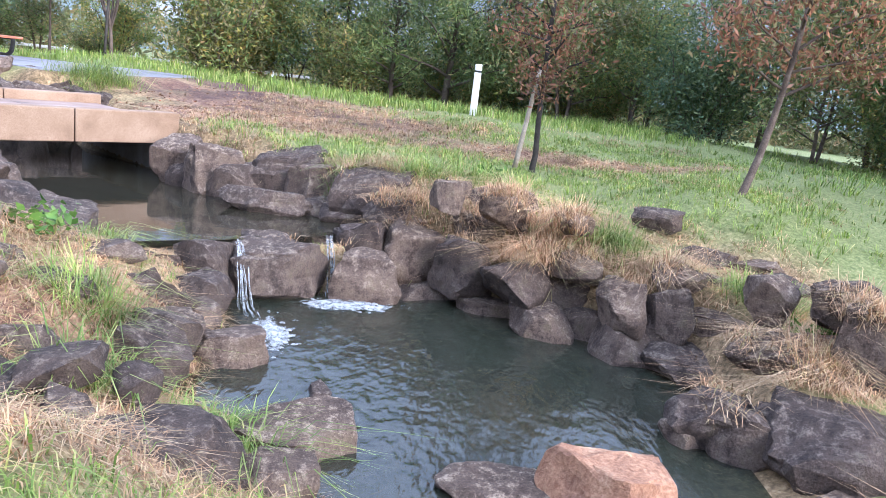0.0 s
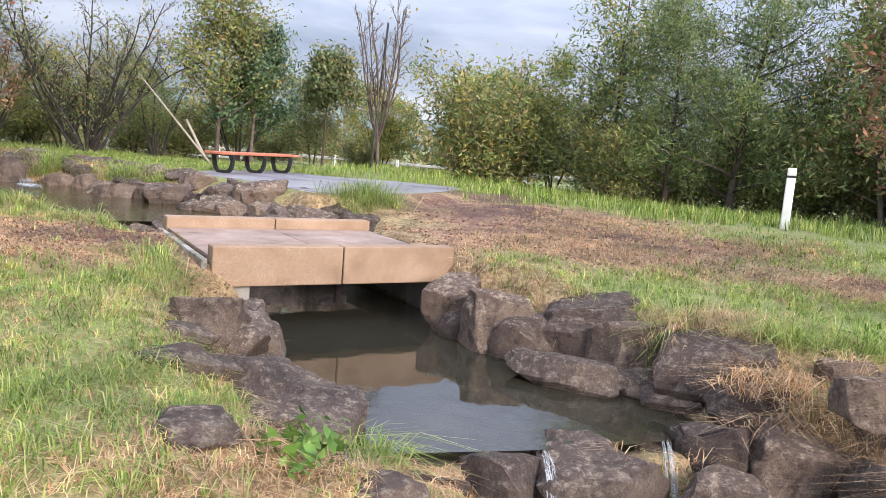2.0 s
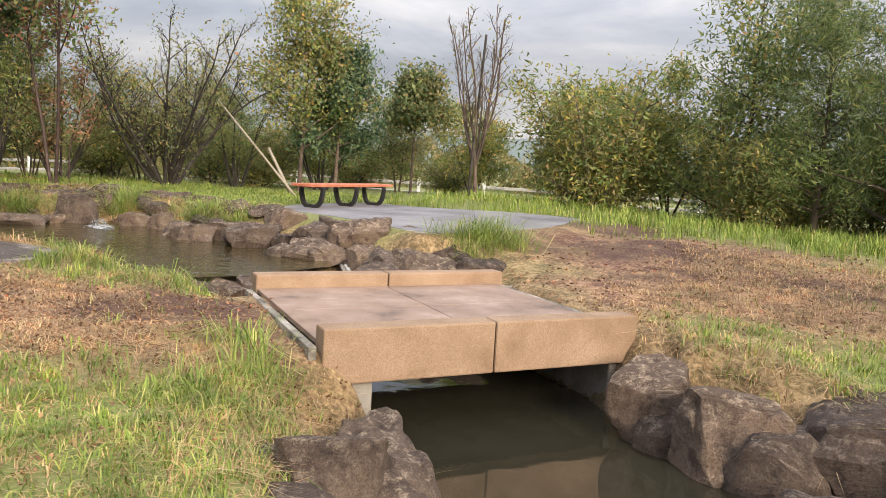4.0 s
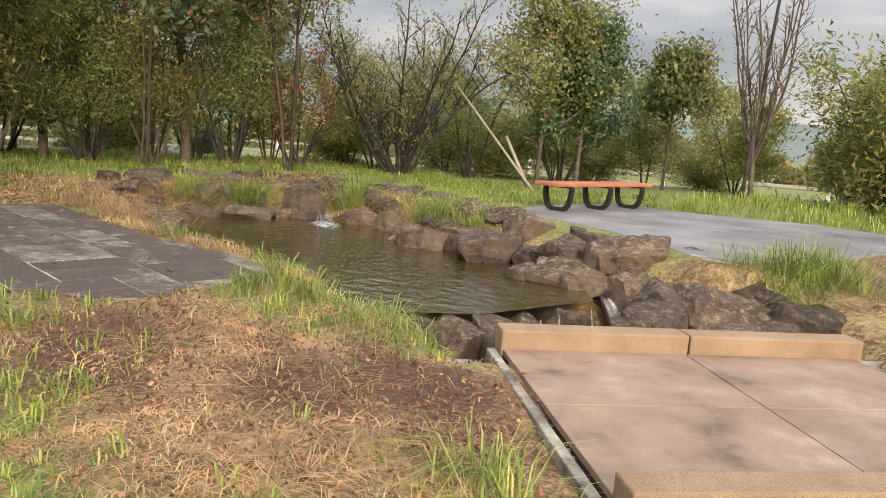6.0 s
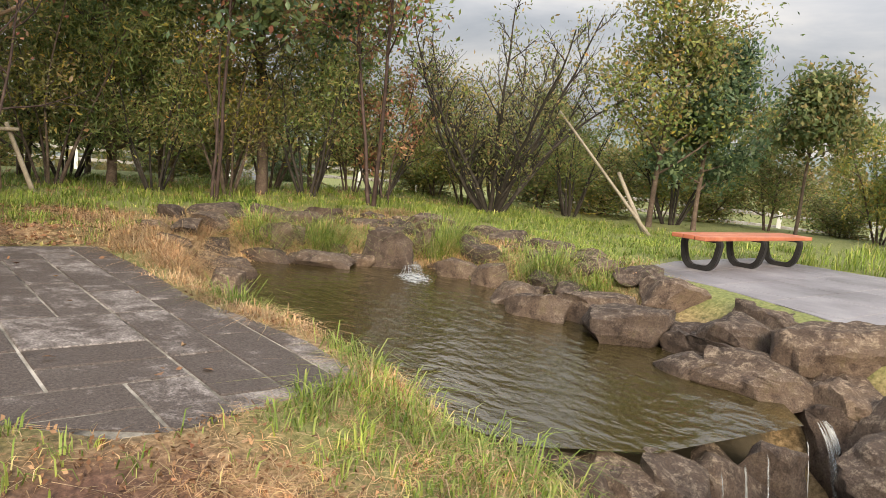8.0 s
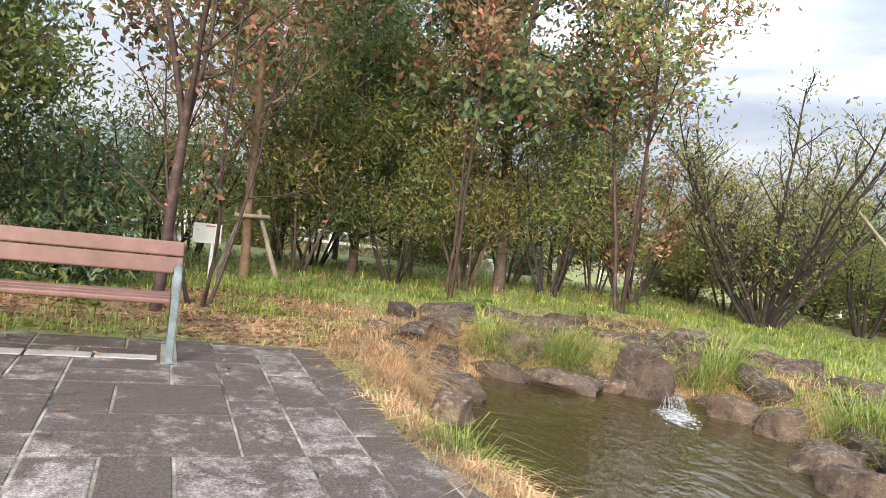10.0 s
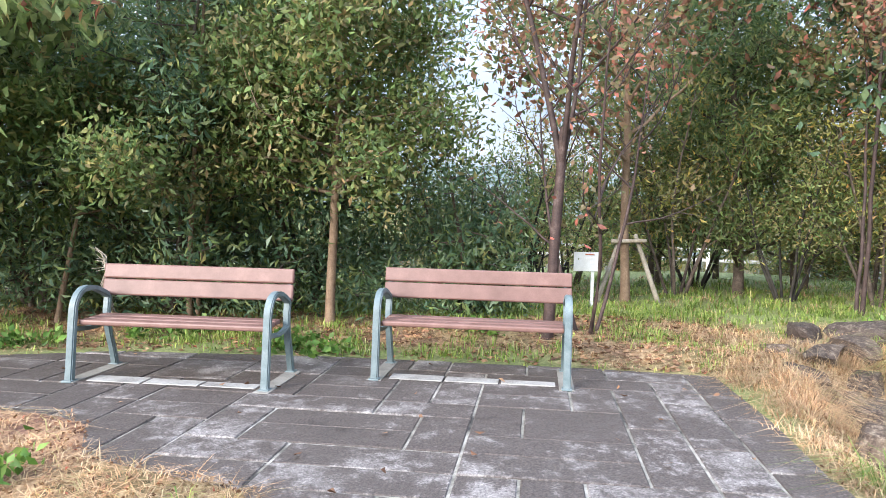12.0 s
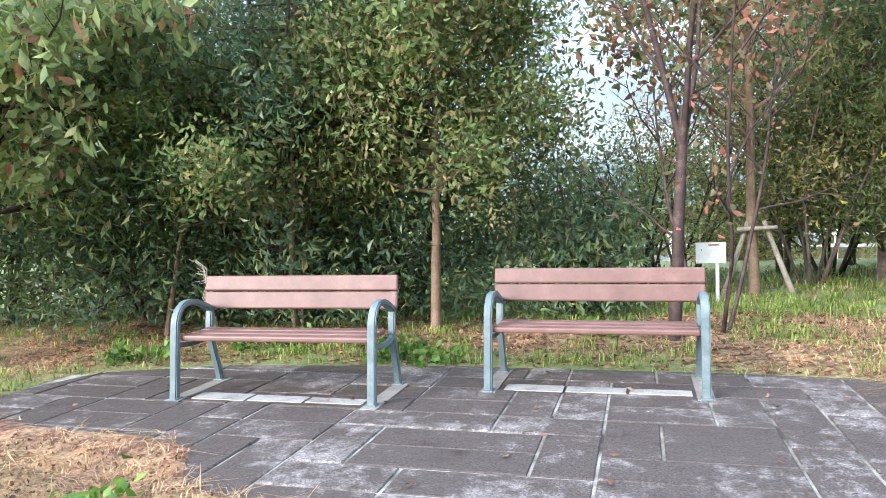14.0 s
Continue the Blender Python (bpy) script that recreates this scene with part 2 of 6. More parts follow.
L_GREEN = leafy("mid_green_leaf", [(0, (0.12, 0.19, 0.065)), (0.5, (0.21, 0.30, 0.10)), (0.85, (0.33, 0.38, 0.14)), (1, (0.44, 0.37, 0.15))])
L_CHERRY = leafy("pale_cherry_leaf", [(0, (0.24, 0.35, 0.13)), (0.5, (0.38, 0.48, 0.21)), (0.85, (0.50, 0.55, 0.28)), (0.97, (0.52, 0.44, 0.22)), (1, (0.55, 0.17, 0.12))], 0.42)
L_DARK = leafy("dark_evergreen_leaf", [(0, (0.08, 0.145, 0.09)), (0.6, (0.15, 0.245, 0.14)), (1, (0.29, 0.38, 0.23))], 0.48, 0.36)
L_DEEP = leafy("deep_green_leaf", [(0, (0.09, 0.145, 0.066)), (0.6, (0.16, 0.225, 0.095)), (1, (0.30, 0.33, 0.15))], 0.48)
L_YELLOW = leafy("yellow_green_leaf", [(0, (0.182, 0.208, 0.058)), (0.5, (0.325, 0.325, 0.085)), (0.85, (0.494, 0.416, 0.104)), (1, (0.572, 0.312, 0.117))])
L_RUST = leafy("rust_brown_leaf", [(0, (0.156, 0.072, 0.046)), (0.5, (0.312, 0.156, 0.098)), (0.85, (0.442, 0.221, 0.130)), (1, (0.208, 0.195, 0.078))])
L_RED = leafy("red_tinged_leaf", [(0, (0.156, 0.156, 0.078)), (0.45, (0.260, 0.195, 0.111)), (0.75, (0.364, 0.182, 0.130)), (1, (0.520, 0.169, 0.130))])
L_OLIVE = leafy("olive_leaf", [(0, (0.143, 0.156, 0.065)), (0.5, (0.234, 0.234, 0.104)), (0.85, (0.351, 0.299, 0.143)), (1, (0.442, 0.299, 0.156))])
L_GRASS = leafy("fresh_grass", [(0, (0.143, 0.231, 0.044)), (0.5, (0.264, 0.374, 0.077)), (0.85, (0.396, 0.462, 0.132)), (1, (0.572, 0.506, 0.242))], 0.3)
L_WEED = leafy("bright_weed_leaf", [(0, (0.08, 0.17, 0.03)), (0.5, (0.14, 0.26, 0.05)), (1, (0.24, 0.36, 0.10))], 0.3)
L_STRAW = leafy("dry_straw", [(0, (0.300, 0.170, 0.090)), (0.5, (0.540, 0.360, 0.210)), (0.85, (0.700, 0.530, 0.340)), (1, (0.360, 0.340, 0.130))], 0.2, 0.7)
L_LITTER = leafy("fallen_leaf", [(0, (0.120, 0.060, 0.035)), (0.5, (0.260, 0.145, 0.085)), (0.93, (0.420, 0.270, 0.160)), (1, (0.400, 0.100, 0.060))], 0.15, 0.7)


def ground_material():
    m, n, l, b = material("soil_and_turf", 0.95)
    at = n.new("ShaderNodeVertexColor")
    at.layer_name = "zone"
    sep = n.new("ShaderNodeSeparateColor")
    l.new(at.outputs["Color"], sep.inputs["Color"])
    fine = noise_node(n, l, 28, 5, 0.75)
    mid = noise_node(n, l, 3.5, 5, 0.65)
    turf = ramp_node(n, l, fine, [(0.3, (0.08, 0.10, 0.03)), (0.5, (0.18, 0.21, 0.065)), (0.7, (0.34, 0.32, 0.14))])
    soil = ramp_node(n, l, fine, [(0.3, (0.05, 0.026, 0.018)), (0.5, (0.15, 0.075, 0.048)), (0.64, (0.30, 0.165, 0.10)), (0.8, (0.46, 0.30, 0.19))])
    mud = ramp_node(n, l, mid, [(0.3, (0.035, 0.03, 0.02)), (0.6, (0.09, 0.075, 0.05)), (0.8, (0.16, 0.14, 0.10))])
    straw = ramp_node(n, l, fine, [(0.3, (0.15, 0.085, 0.05)), (0.5, (0.38, 0.23, 0.13)), (0.7, (0.56, 0.40, 0.25))])
    soil = mix_node(n, l, ramp_node(n, l, mid, [(0.42, (0, 0, 0)), (0.6, (1, 1, 1))]), soil, straw)
    c = mix_node(n, l, sep.outputs["Red"], turf, soil)
    worn = ramp_node(n, l, fine, [(0.3, (0.035, 0.017, 0.013)), (0.52, (0.10, 0.05, 0.035)), (0.72, (0.22, 0.125, 0.085))])
    c = mix_node(n, l, sep.outputs["Blue"], c, worn)
    c = mix_node(n, l, sep.outputs["Green"], c, mud)
    l.new(c, b.inputs["Base Color"])
    bump(n, l, b, fine, 0.7, 0.02)
    return m


M_GROUND = ground_material()


def water_material(name, tint, rough=0.04, wave=7.0, strength=0.25, stretch=(1, 1, 1), clear=0.8, swell=0.02):
    m, n, l, b = material(name, rough)
    b.inputs["Base Color"].default_value = (*tint, 1)
    b.inputs["IOR"].default_value = 1.6
    b.inputs["Transmission Weight"].default_value = clear
    h = noise_node(n, l, wave, 3, 0.55, None, stretch)
    bump(n, l, b, h, strength, swell)
    return m


M_WATER1 = water_material("rippled_pool_water", (0.11, 0.13, 0.095), 0.01, 5.5, 1.0, (1.6, 0.75, 1), 0.8, 0.020)
M_WATER2 = water_material("still_dark_water", (0.14, 0.13, 0.09), 0.015, 5.0, 0.10)
M_WATER3 = water_material("olive_pond_water", (0.125, 0.098, 0.036), 0.015, 5.0, 0.9, (1, 1.6, 1), 0.62, 0.022)


def foam_material():
    m, n, l, b = material("white_water", 0.3)
    f = noise_node(n, l, 14, 5, 0.7, None, (1, 1, 0.35))
    l.new(ramp_node(n, l, f, [(0.35, (0.40, 0.43, 0.44)), (0.6, (0.72, 0.75, 0.76))]), b.inputs["Base Color"])
    b.inputs["Transmission Weight"].default_value = 0.2
    l.new(ramp_node(n, l, noise_node(n, l, 13, 5, 0.65, None, (1, 1, 0.3)), [(0.3, (0.05, 0.05, 0.05)), (0.7, (0.6, 0.6, 0.6))]), b.inputs["Alpha"])
    bump(n, l, b, f, 0.8, 0.02)
    return m


M_FOAM = foam_material()


# ---- mesh helpers ----
def part(name, bm, mat, parent=None, label="", smooth=False):
    me = bpy.data.meshes.new(name)
    if isinstance(bm, tuple):
        me.from_pydata(bm[0], [], bm[1])
    else:
        bm.to_mesh(me)
        bm.free()
    if mat:
        me.materials.append(mat)
    if smooth:
        me.polygons.foreach_set("use_smooth", [True] * len(me.polygons))
    ob = new(name, me)
    if parent:
        ob.parent = parent
    if label:
        ob["label"] = label
    return ob


def quick_mesh(name, verts, faces, mat, parent=None, smooth=False):
    """A mesh from numpy arrays: verts (n, 3) and faces of one size (m, k)."""
    me = bpy.data.meshes.new(name)
    m, k = faces.shape
    me.vertices.add(len(verts))
    me.vertices.foreach_set("co", np.ascontiguousarray(verts, dtype=np.float32).ravel())
    me.loops.add(m * k)
    me.loops.foreach_set("vertex_index", np.ascontiguousarray(faces, dtype=np.int32).ravel())
    me.polygons.add(m)
    me.polygons.foreach_set("loop_start", np.arange(0, m * k, k, dtype=np.int32))
    me.update(calc_edges=True)
    if smooth:
        me.polygons.foreach_set("use_smooth", [True] * m)
    me.materials.append(mat)
    ob = new(name, me)
    if parent:
        ob.parent = parent
    return ob


def empty(name, m, label, category, group=""):
    ob = new(name)
    ob.matrix_world = m
    return tagged(ob, label, category, group)


def box(bm, cx, cy, cz, sx, sy, sz, bevel=0.0, m=None):
    r = bmesh.ops.create_cube(bm, size=1)
    vs = r["verts"]
    t = Matrix.Translation((cx, cy, cz)) @ Matrix.Diagonal((sx, sy, sz, 1))
    bmesh.ops.transform(bm, matrix=(m @ t) if m else t, verts=vs)
    if bevel:
        es = list({e for v in vs for e in v.link_edges})
        bmesh.ops.bevel(bm, geom=es, offset=bevel, segments=2, affect="EDGES", profile=0.5)
    return bm


def sweep(pts, radii, sides=6, flat=1.0):
    """Verts and quads of a tube along pts."""
    pts = [Vector(p) for p in pts]
    vs, fs = [], []
    for i, p in enumerate(pts):
        d = (pts[min(i + 1, len(pts) - 1)] - pts[max(i - 1, 0)]).normalized()
        a = d.cross(Vector((0.31, 0.17, 0.93)) if abs(d.z) < 0.93 else Vector((1, 0.2, 0))).normalized()
        b = d.cross(a)
        for k in range(sides):
            q = 2 * math.pi * k / sides
            vs.append(p + a * (math.cos(q) * radii[i]) + b * (math.sin(q) * radii[i] * flat))
    for i in range(len(pts) - 1):
        for k in range(sides):
            o, k2 = i * sides, (k + 1) % sides
            fs.append((o + k, o + k2, o + sides + k2, o + sides + k))
    return vs, fs


# ---- the lie of the land ----
POOL_LOW = [(-0.36, 3.92), (-0.5, 4.7), (-0.85, 5.45), (-0.4, 5.75), (0.12, 6.1), (0.68, 6.13), (1.15, 5.81), (1.57, 5.59), (1.9, 5.29), (2.2, 5.2), (2.25, 4.7), (2.1, 4.2),
            (2.15, 3.4), (2.35, 2.4), (2.8, 1.0), (2.3, 0.9), (1.95, 2.3), (1.5, 3.0), (1.0, 2.95), (0.5, 3.1), (0.28, 3.3), (0.07, 3.8)]
POOL_MID = [(-3.9, 6.95), (-3.15, 6.26), (-2.59, 5.69), (-1.94, 5.19), (-1.5, 5.32), (-1.1, 5.62), (-0.68, 5.98), (-0.15, 6.5), (-0.76, 7.01), (-1.63, 7.42), (-2.6, 7.95), (-3.0, 8.42), (-5.35, 10.1), (-6.12, 9.6), (-6.15, 8.5)]
POND = [(-6.2, 9.6), (-6.9, 10.02), (-7.66, 10.34), (-8.6, 10.4), (-9.3, 10.5), (-10.38, 10.55), (-11.2, 10.5), (-11.5, 9.88), (-11.5, 8.8), (-11.3, 8.46), (-10.3, 8.15), (-9.44, 7.85),
        (-9.2, 7.95), (-8.58, 7.93), (-8.06, 7.89), (-7.48, 7.83), (-7.16, 8.0), (-6.8, 8.15), (-6.35, 8.45)]
POOLS = [(POOL_LOW, 0.10), (POOL_MID, 0.52), (POND, 0.98)]
PAVING = [(-7.06, 6.22), (-7.4, 7.46), (-8.3, 7.53), (-9.3, 7.3), (-10.3, 7.33), (-11.75, 7.28), (-11.75, 5.9), (-11.72, 4.2), (-11.5, 2.3), (-11.0, 1.2), (-9.9, 1.2), (-9.65, 2.2), (-9.6, 3.2), (-8.95, 3.6), (-8.65, 4.6), (-8.1, 5.0), (-7.7, 5.6)]
PLATFORM = [(-8.9, 11.6), (-7.9, 11.55), (-6.7, 11.1), (-5.6, 10.45), (-5.2, 11.2), (-5.0, 13.0), (-5.3, 15.4), (-6.6, 15.6), (-7.9, 14.75), (-9.2, 14.7), (-9.25, 13.0)]
LEVELS_STREAM = [(0.9, 0.3, .60), (-0.4, 2.1, .82), (-2.2, 3.9, .92), (-3.5, 5.05, 1.0), (-5.5, 5.9, 1.08), (-0.6, 2.8, .40), (0.2, 2.6, .30), (-0.3, 3.4, .24), (-1.3, 4.2, .55), (-2.2, 4.6, .80), (-3.2, 5.6, .9), (-4.3, 6.3, 1.0), (-5.9, 7.6, 1.05), (-6.4, 7.3, 1.10), (-2.4, 8.7, 1.06), (-4.0, 9.9, 1.08), (0.0, 7.4, 1.0), (1.0, 6.8, .80), (1.8, 6.4, .75), (3.3, 7.7, 1.1), (0.3, 13.8, 1.30), (2.5, 5.7, .62)]
LEVELS_ROUND = [(3.4, 4.4, .42), (4.5, 3.0, .6), (2.9, 3.5, .22), (3.1, 5.0, .48), (-8.5, 12, 1.31), (-5.7, 10.8, 1.24), (-5.6, 15, 1.32), (-8.1, 17, 1.45), (-15.2, 9.6, 1.3), (-14.4, 12.1, 1.35), (-12.2, 10, 1.3), (-11.5, 11.3, 1.32), (-9.6, 11.2, 1.3), (-13, 4, 1.16), (-12.5, 7.5, 1.24), (-13, 1, 1.14), (-9, 2, 1.12), (-7, 4, 1.08), (-5, 0, 1.0), (-1, -3, .8), (3, -3, .6), (5, 10, 1.2), (4, 15, 1.3), (-3, 14, 1.25)]
LV = np.array(LEVELS_STREAM + LEVELS_ROUND)


def poly_distance(poly, X, Y):
    """Signed distance to a polygon, negative inside, on arrays."""
    P = np.array(poly)
    Q = np.roll(P, -1, axis=0)
    d = np.full(X.shape, 1e9)
    inside = np.zeros(X.shape, bool)
    for (ax, ay), (bx, by) in zip(P, Q):
        ex, ey = bx - ax, by - ay
        t = np.clip(((X - ax) * ex + (Y - ay) * ey) / (ex * ex + ey * ey), 0, 1)
        d = np.minimum(d, np.hypot(X - ax - t * ex, Y - ay - t * ey))
        if by != ay:
            cross = ((ay > Y) != (by > Y)) & (X < (bx - ax) * (Y - ay) / (by - ay) + ax)
            inside ^= cross
    return np.where(inside, -d, d)


def wobble(X, Y, s, seed=0):
    """Cheap smooth noise on arrays, about -1 to 1."""
    r = np.random.RandomState(seed)
    out = 0
    for k in range(5):
        a, p, f = r.uniform(0, 6.28), r.uniform(0, 6.28), s * r.uniform(0.6, 2.2)
        out = out + np.sin((X * np.cos(a) + Y * np.sin(a)) * f + p + 0.8 * np.sin((Y * np.cos(a) - X * np.sin(a)) * f * 0.7 + p * 2))
    return out / 3.2


def smooth01(t):
    t = np.clip(t, 0, 1)
    return t * t * (3 - 2 * t)


def open_ground(X, Y):
    w, s = 0, 0
    for x, y, z in LV:
        k = 1 / ((X - x) ** 2 + (Y - y) ** 2 + 0.15) ** 1.6
        w, s = w + k, s + k * z
    g = s / w
    far = np.hypot(X + 5, Y - 8)
    g = g + (0.0 - g) * smooth01((far - 17) / 16)
    return g + 0.02 * wobble(X, Y, 3.0, 3) + 0.012 * wobble(X, Y, 9.0, 4)


def land(X, Y):
    """Height of the ground and distance to the nearest water."""
    X, Y = np.asarray(X, float), np.asarray(Y, float)
    z = open_ground(X, Y)
    near = np.full(X.shape, 1e9)
    for poly, level in POOLS:
        d = poly_distance(poly, X, Y)
        wide = 0.32 + 0.68 * smooth01((np.hypot(X + 4.0, Y - 8.1) - 1.3) / 0.7)
        wide = wide - 0.36 * smooth01((X + 3.4) / 0.8) * smooth01((0.55 * (X + 1) + Y - 6) / 0.3) * (wide > 0.7)
        bank = smooth01((d + 0.05) / wide)
        low = level - 0.10 - 0.25 * smooth01(-d / 0.5)
        z = np.where(d < wide, np.minimum(z, low + (z - low) * bank), z)
        near = np.minimum(near, d)
    for poly, level in ((PAVING, 1.158), (PLATFORM, 1.34)):
        d = poly_distance(poly, X, Y)
        k = 1 - smooth01((d - 0.05) / 0.5)
        z = np.where(near > 0.1, z + k * (level - 0.005 - z), z)
        z = np.where(d < -0.06, np.minimum(z, level - 0.07), z)
    return z, near


def dirt(X, Y):
    """How bare and brown the ground is, 0 to 1."""
    k = np.zeros(np.shape(X))
    for x, y, a, b, turn, s in ((-5.7, 6.3, 1.7, 0.8, 12, 1.0), (-2.3, 10.8, 2.6, 1.7, 15, 1.0), (0.6, 10.6, 3.2, 0.6, -8, 0.8), (-3.8, 12.6, 2.4, 1.8, 0, 0.95), (-9.2, 2.6, 1.3, 1.6, 0, 0.9), (-7.9, 3.6, 1.2, 1.5, 20, 0.9),
                         (-13.3, 4.6, 1.1, 3.5, 0, 0.6), (-12.8, 7.2, 1.2, 1.5, 0, 0.7), (-11.9, 8.4, 0.6, 1.4, 0, 0.8), (-13.5, -0.5, 2.5, 2.5, 0, 0.8), (-0.9, 3.5, 1.0, 1.5, 25, 0.9), (1.8, 6.6, 2.0, 0.5, -20, 0.6), (-13.0, 10.0, 1.0, 2.6, 0, 0.5)):
        c, sn = math.cos(radians(turn)), math.sin(radians(turn))
        u, v = ((X - x) * c + (Y - y) * sn) / a, ((Y - y) * c - (X - x) * sn) / b
        k = np.maximum(k, s * smooth01(1.55 - np.hypot(u, v)))
    return np.clip(k + 0.28 * wobble(X, Y, 2.5, 8) * (k > 0.02), 0, 1)


def bare(X, Y):
    """Worn dark soil where feet go, 0 to 1."""
    k = np.zeros(np.shape(X))
    for x, y, a, b, turn in ((-5.7, 6.35, 1.5, 0.42, 48), (-6.3, 6.0, 0.8, 0.5, 20), (-3.6, 12.6, 1.7, 0.8, 35), (-2.0, 11.4, 1.6, 0.5, 15), (-4.4, 14.6, 1.0, 0.8, 60)):
        c, sn = math.cos(radians(turn)), math.sin(radians(turn))
        u, v = ((X - x) * c + (Y - y) * sn) / a, ((Y - y) * c - (X - x) * sn) / b
        k = np.maximum(k, smooth01(1.5 - np.hypot(u, v)))
    return np.clip(k * (0.85 + 0.7 * wobble(X, Y, 4.5, 19)), 0, 1)


def axis(lo, hi, step, reach):
    a = list(np.arange(lo, hi, step))
    s, p = step, hi
    while p < reach:
        a.append(p)
        s = min(s * 1.25, 60)
        p += s
    s, p = step, lo
    front = []
    while p > -reach:
        s = min(s * 1.25, 60)
        p -= s
        front.append(p)
    return np.array(front[::-1] + a)


def build_ground():
    xs, ys = axis(-13.5, 4.5, 0.085, 900), axis(0.5, 13.0, 0.085, 900)
    X, Y = np.meshgrid(xs, ys)
    Z, near = land(X, Y)
    nx, ny = len(xs), len(ys)
    idx = np.arange(nx * ny).reshape(ny, nx)
    faces = np.stack([idx[:-1, :-1], idx[:-1, 1:], idx[1:, 1:], idx[1:, :-1]], -1).reshape(-1, 4)
    ob = quick_mesh("ground", np.stack([X, Y, Z], -1).reshape(-1, 3), faces, M_GROUND, smooth=True)
    col = ob.data.color_attributes.new("zone", "FLOAT_COLOR", "POINT")
    D = np.maximum(dirt(X, Y), 0.75 * smooth01((0.9 - near) / 0.5))
    mud = smooth01((0.12 - near) / 0.15)
    col.data.foreach_set("color", np.stack([D, mud, bare(X, Y), D * 0 + 1], -1).astype(np.float32).ravel())
    return tagged(ob, "uneven park ground with turf, bare soil and straw", "ground", kind="structure")


build_ground()


def build_water(name, poly, level, mat, grow, held, label):
    P = [Vector((x, y, 0)) for x, y in poly]
    c = sum(P, Vector()) / len(P)
    area = sum(a.x * b.y - b.x * a.y for a, b in zip(P, P[1:] + P[:1]))
    out = []
    for i, (a, b, d) in enumerate(zip(P[-1:] + P[:-1], P, P[1:] + P[:1])):
        t = (d - a).normalized()
        nrm = Vector((t.y, -t.x, 0)) * (1 if area > 0 else -1)
        out.append(b + nrm * (0.02 if i in held else grow))
    bm = bmesh.new()
    f = bm.faces.new([bm.verts.new((p.x, p.y, level)) for p in out])
    bmesh.ops.triangulate(bm, faces=[f])
    for f in bm.faces:
        if f.normal.z < 0:
            f.normal_flip()
    return tagged(part(name, bm, mat), label, "water", kind="structure")


build_water("water_low", POOL_LOW, 0.10, M_WATER1, 0.28, (), "rippled greenish stream pool between boulders")
build_water("water_mid", POOL_MID, 0.49, M_WATER2, 0.28, (4, 5, 6, 7, 13, 14), "still dark pool that runs under the footbridge")
build_water("water_pond", POND, 0.98, M_WATER3, 0.26, (0, 18), "shallow olive-brown pond among rocks")


# ---- footbridge ----
BRIDGE = Matrix.Translation((-4.13, 6.67, 0)) @ Matrix.Rotation(math.atan2(0.804, 0.595), 4, "Z")


def build_bridge():
    """Local x runs across the path along the beam, y along the path, z is height above datum."""
    b = empty("footbridge", BRIDGE, "tan granite-faced concrete footbridge over the stream", "bridge")
    for k in (0, 1):
        bm = box(bmesh.new(), 0.56 + k * 1.135, -0.075, 0.985, 1.125, 0.17, 0.335, 0.012)
        part("beam", bm, M_GRANITE, b)
        bm = box(bmesh.new(), 0.55 + k * 1.13, 1.79, 1.07, 1.12, 0.17, 0.20, 0.012)
        part("kerb", bm, M_GRANITE, b)
    for i in (0, 1):
        for j in (0, 1):
            bm = box(bmesh.new(), 0.545 + i * 1.095, 0.437 + j * 0.845, 0.985, 1.088, 0.838, 0.15, 0.004)
            part("deck_slab", bm, M_DECK, b)
    part("joint_bed", box(bmesh.new(), 1.09, 0.86, 0.94, 2.18, 1.68, 0.18), M_IRON, b)
    part("edge_strip", box(bmesh.new(), -0.055, 0.83, 0.965, 0.05, 1.9, 0.16, 0.006), M_MORTAR, b)
    part("edge_strip", box(bmesh.new(), 2.245, 0.9, 0.965, 0.05, 1.75, 0.16, 0.006), M_MORTAR, b)
    part("side_apron", box(bmesh.new(), -0.19, 1.15, 0.84, 0.22, 1.5, 0.19, 0.01), M_CONC, b)
    part("side_apron", box(bmesh.new(), 2.36, 0.9, 0.93, 0.16, 1.8, 0.19, 0.01), M_CONC, b)
    part("abutment", box(bmesh.new(), 0.13, 0.9, 0.45, 0.40, 2.0, 0.72, 0.01), M_CONC, b)
    part("abutment", box(bmesh.new(), 2.27, 0.9, 0.45, 0.36, 2.0, 0.72, 0.01), M_CONC, b)
    return b


build_bridge()


# ---- benches ----
def bar(profile, w, y, bend=0.0):
    """A cast member: a flat bar of width w along y that follows (x, z, thickness) points."""
    pts = [Vector((x, 0, z)) for x, z, _ in profile]
    vs, fs = [], []
    for i, (p, (_, _, t)) in enumerate(zip(pts, profile)):
        d = (pts[min(i + 1, len(pts) - 1)] - pts[max(i - 1, 0)]).normalized()
        nrm = Vector((-d.z, 0, d.x))
        for sy, sn in ((-1, -1), (1, -1), (1, 1), (-1, 1)):
            vs.append(p + nrm * (sn * t / 2) + Vector((0, y + sy * w / 2, 0)))
    for i in range(len(pts) - 1):
        for k in range(4):
            o, k2 = 4 * i, (k + 1) % 4
            fs.append((o + k, o + k2, o + 4 + k2, o + 4 + k))
    fs += [(3, 2, 1, 0), tuple(4 * (len(pts) - 1) + k for k in range(4))]
    bm = bmesh.new()
    bv = [bm.verts.new(v) for v in vs]
    for f in fs:
        bm.faces.new([bv[k] for k in f])
    bmesh.ops.recalc_face_normals(bm, faces=bm.faces)
    bmesh.ops.bevel(bm, geom=[e for e in bm.edges if e.calc_face_angle(0) > 1.0], offset=0.008, segments=2, affect="EDGES")
    return bm


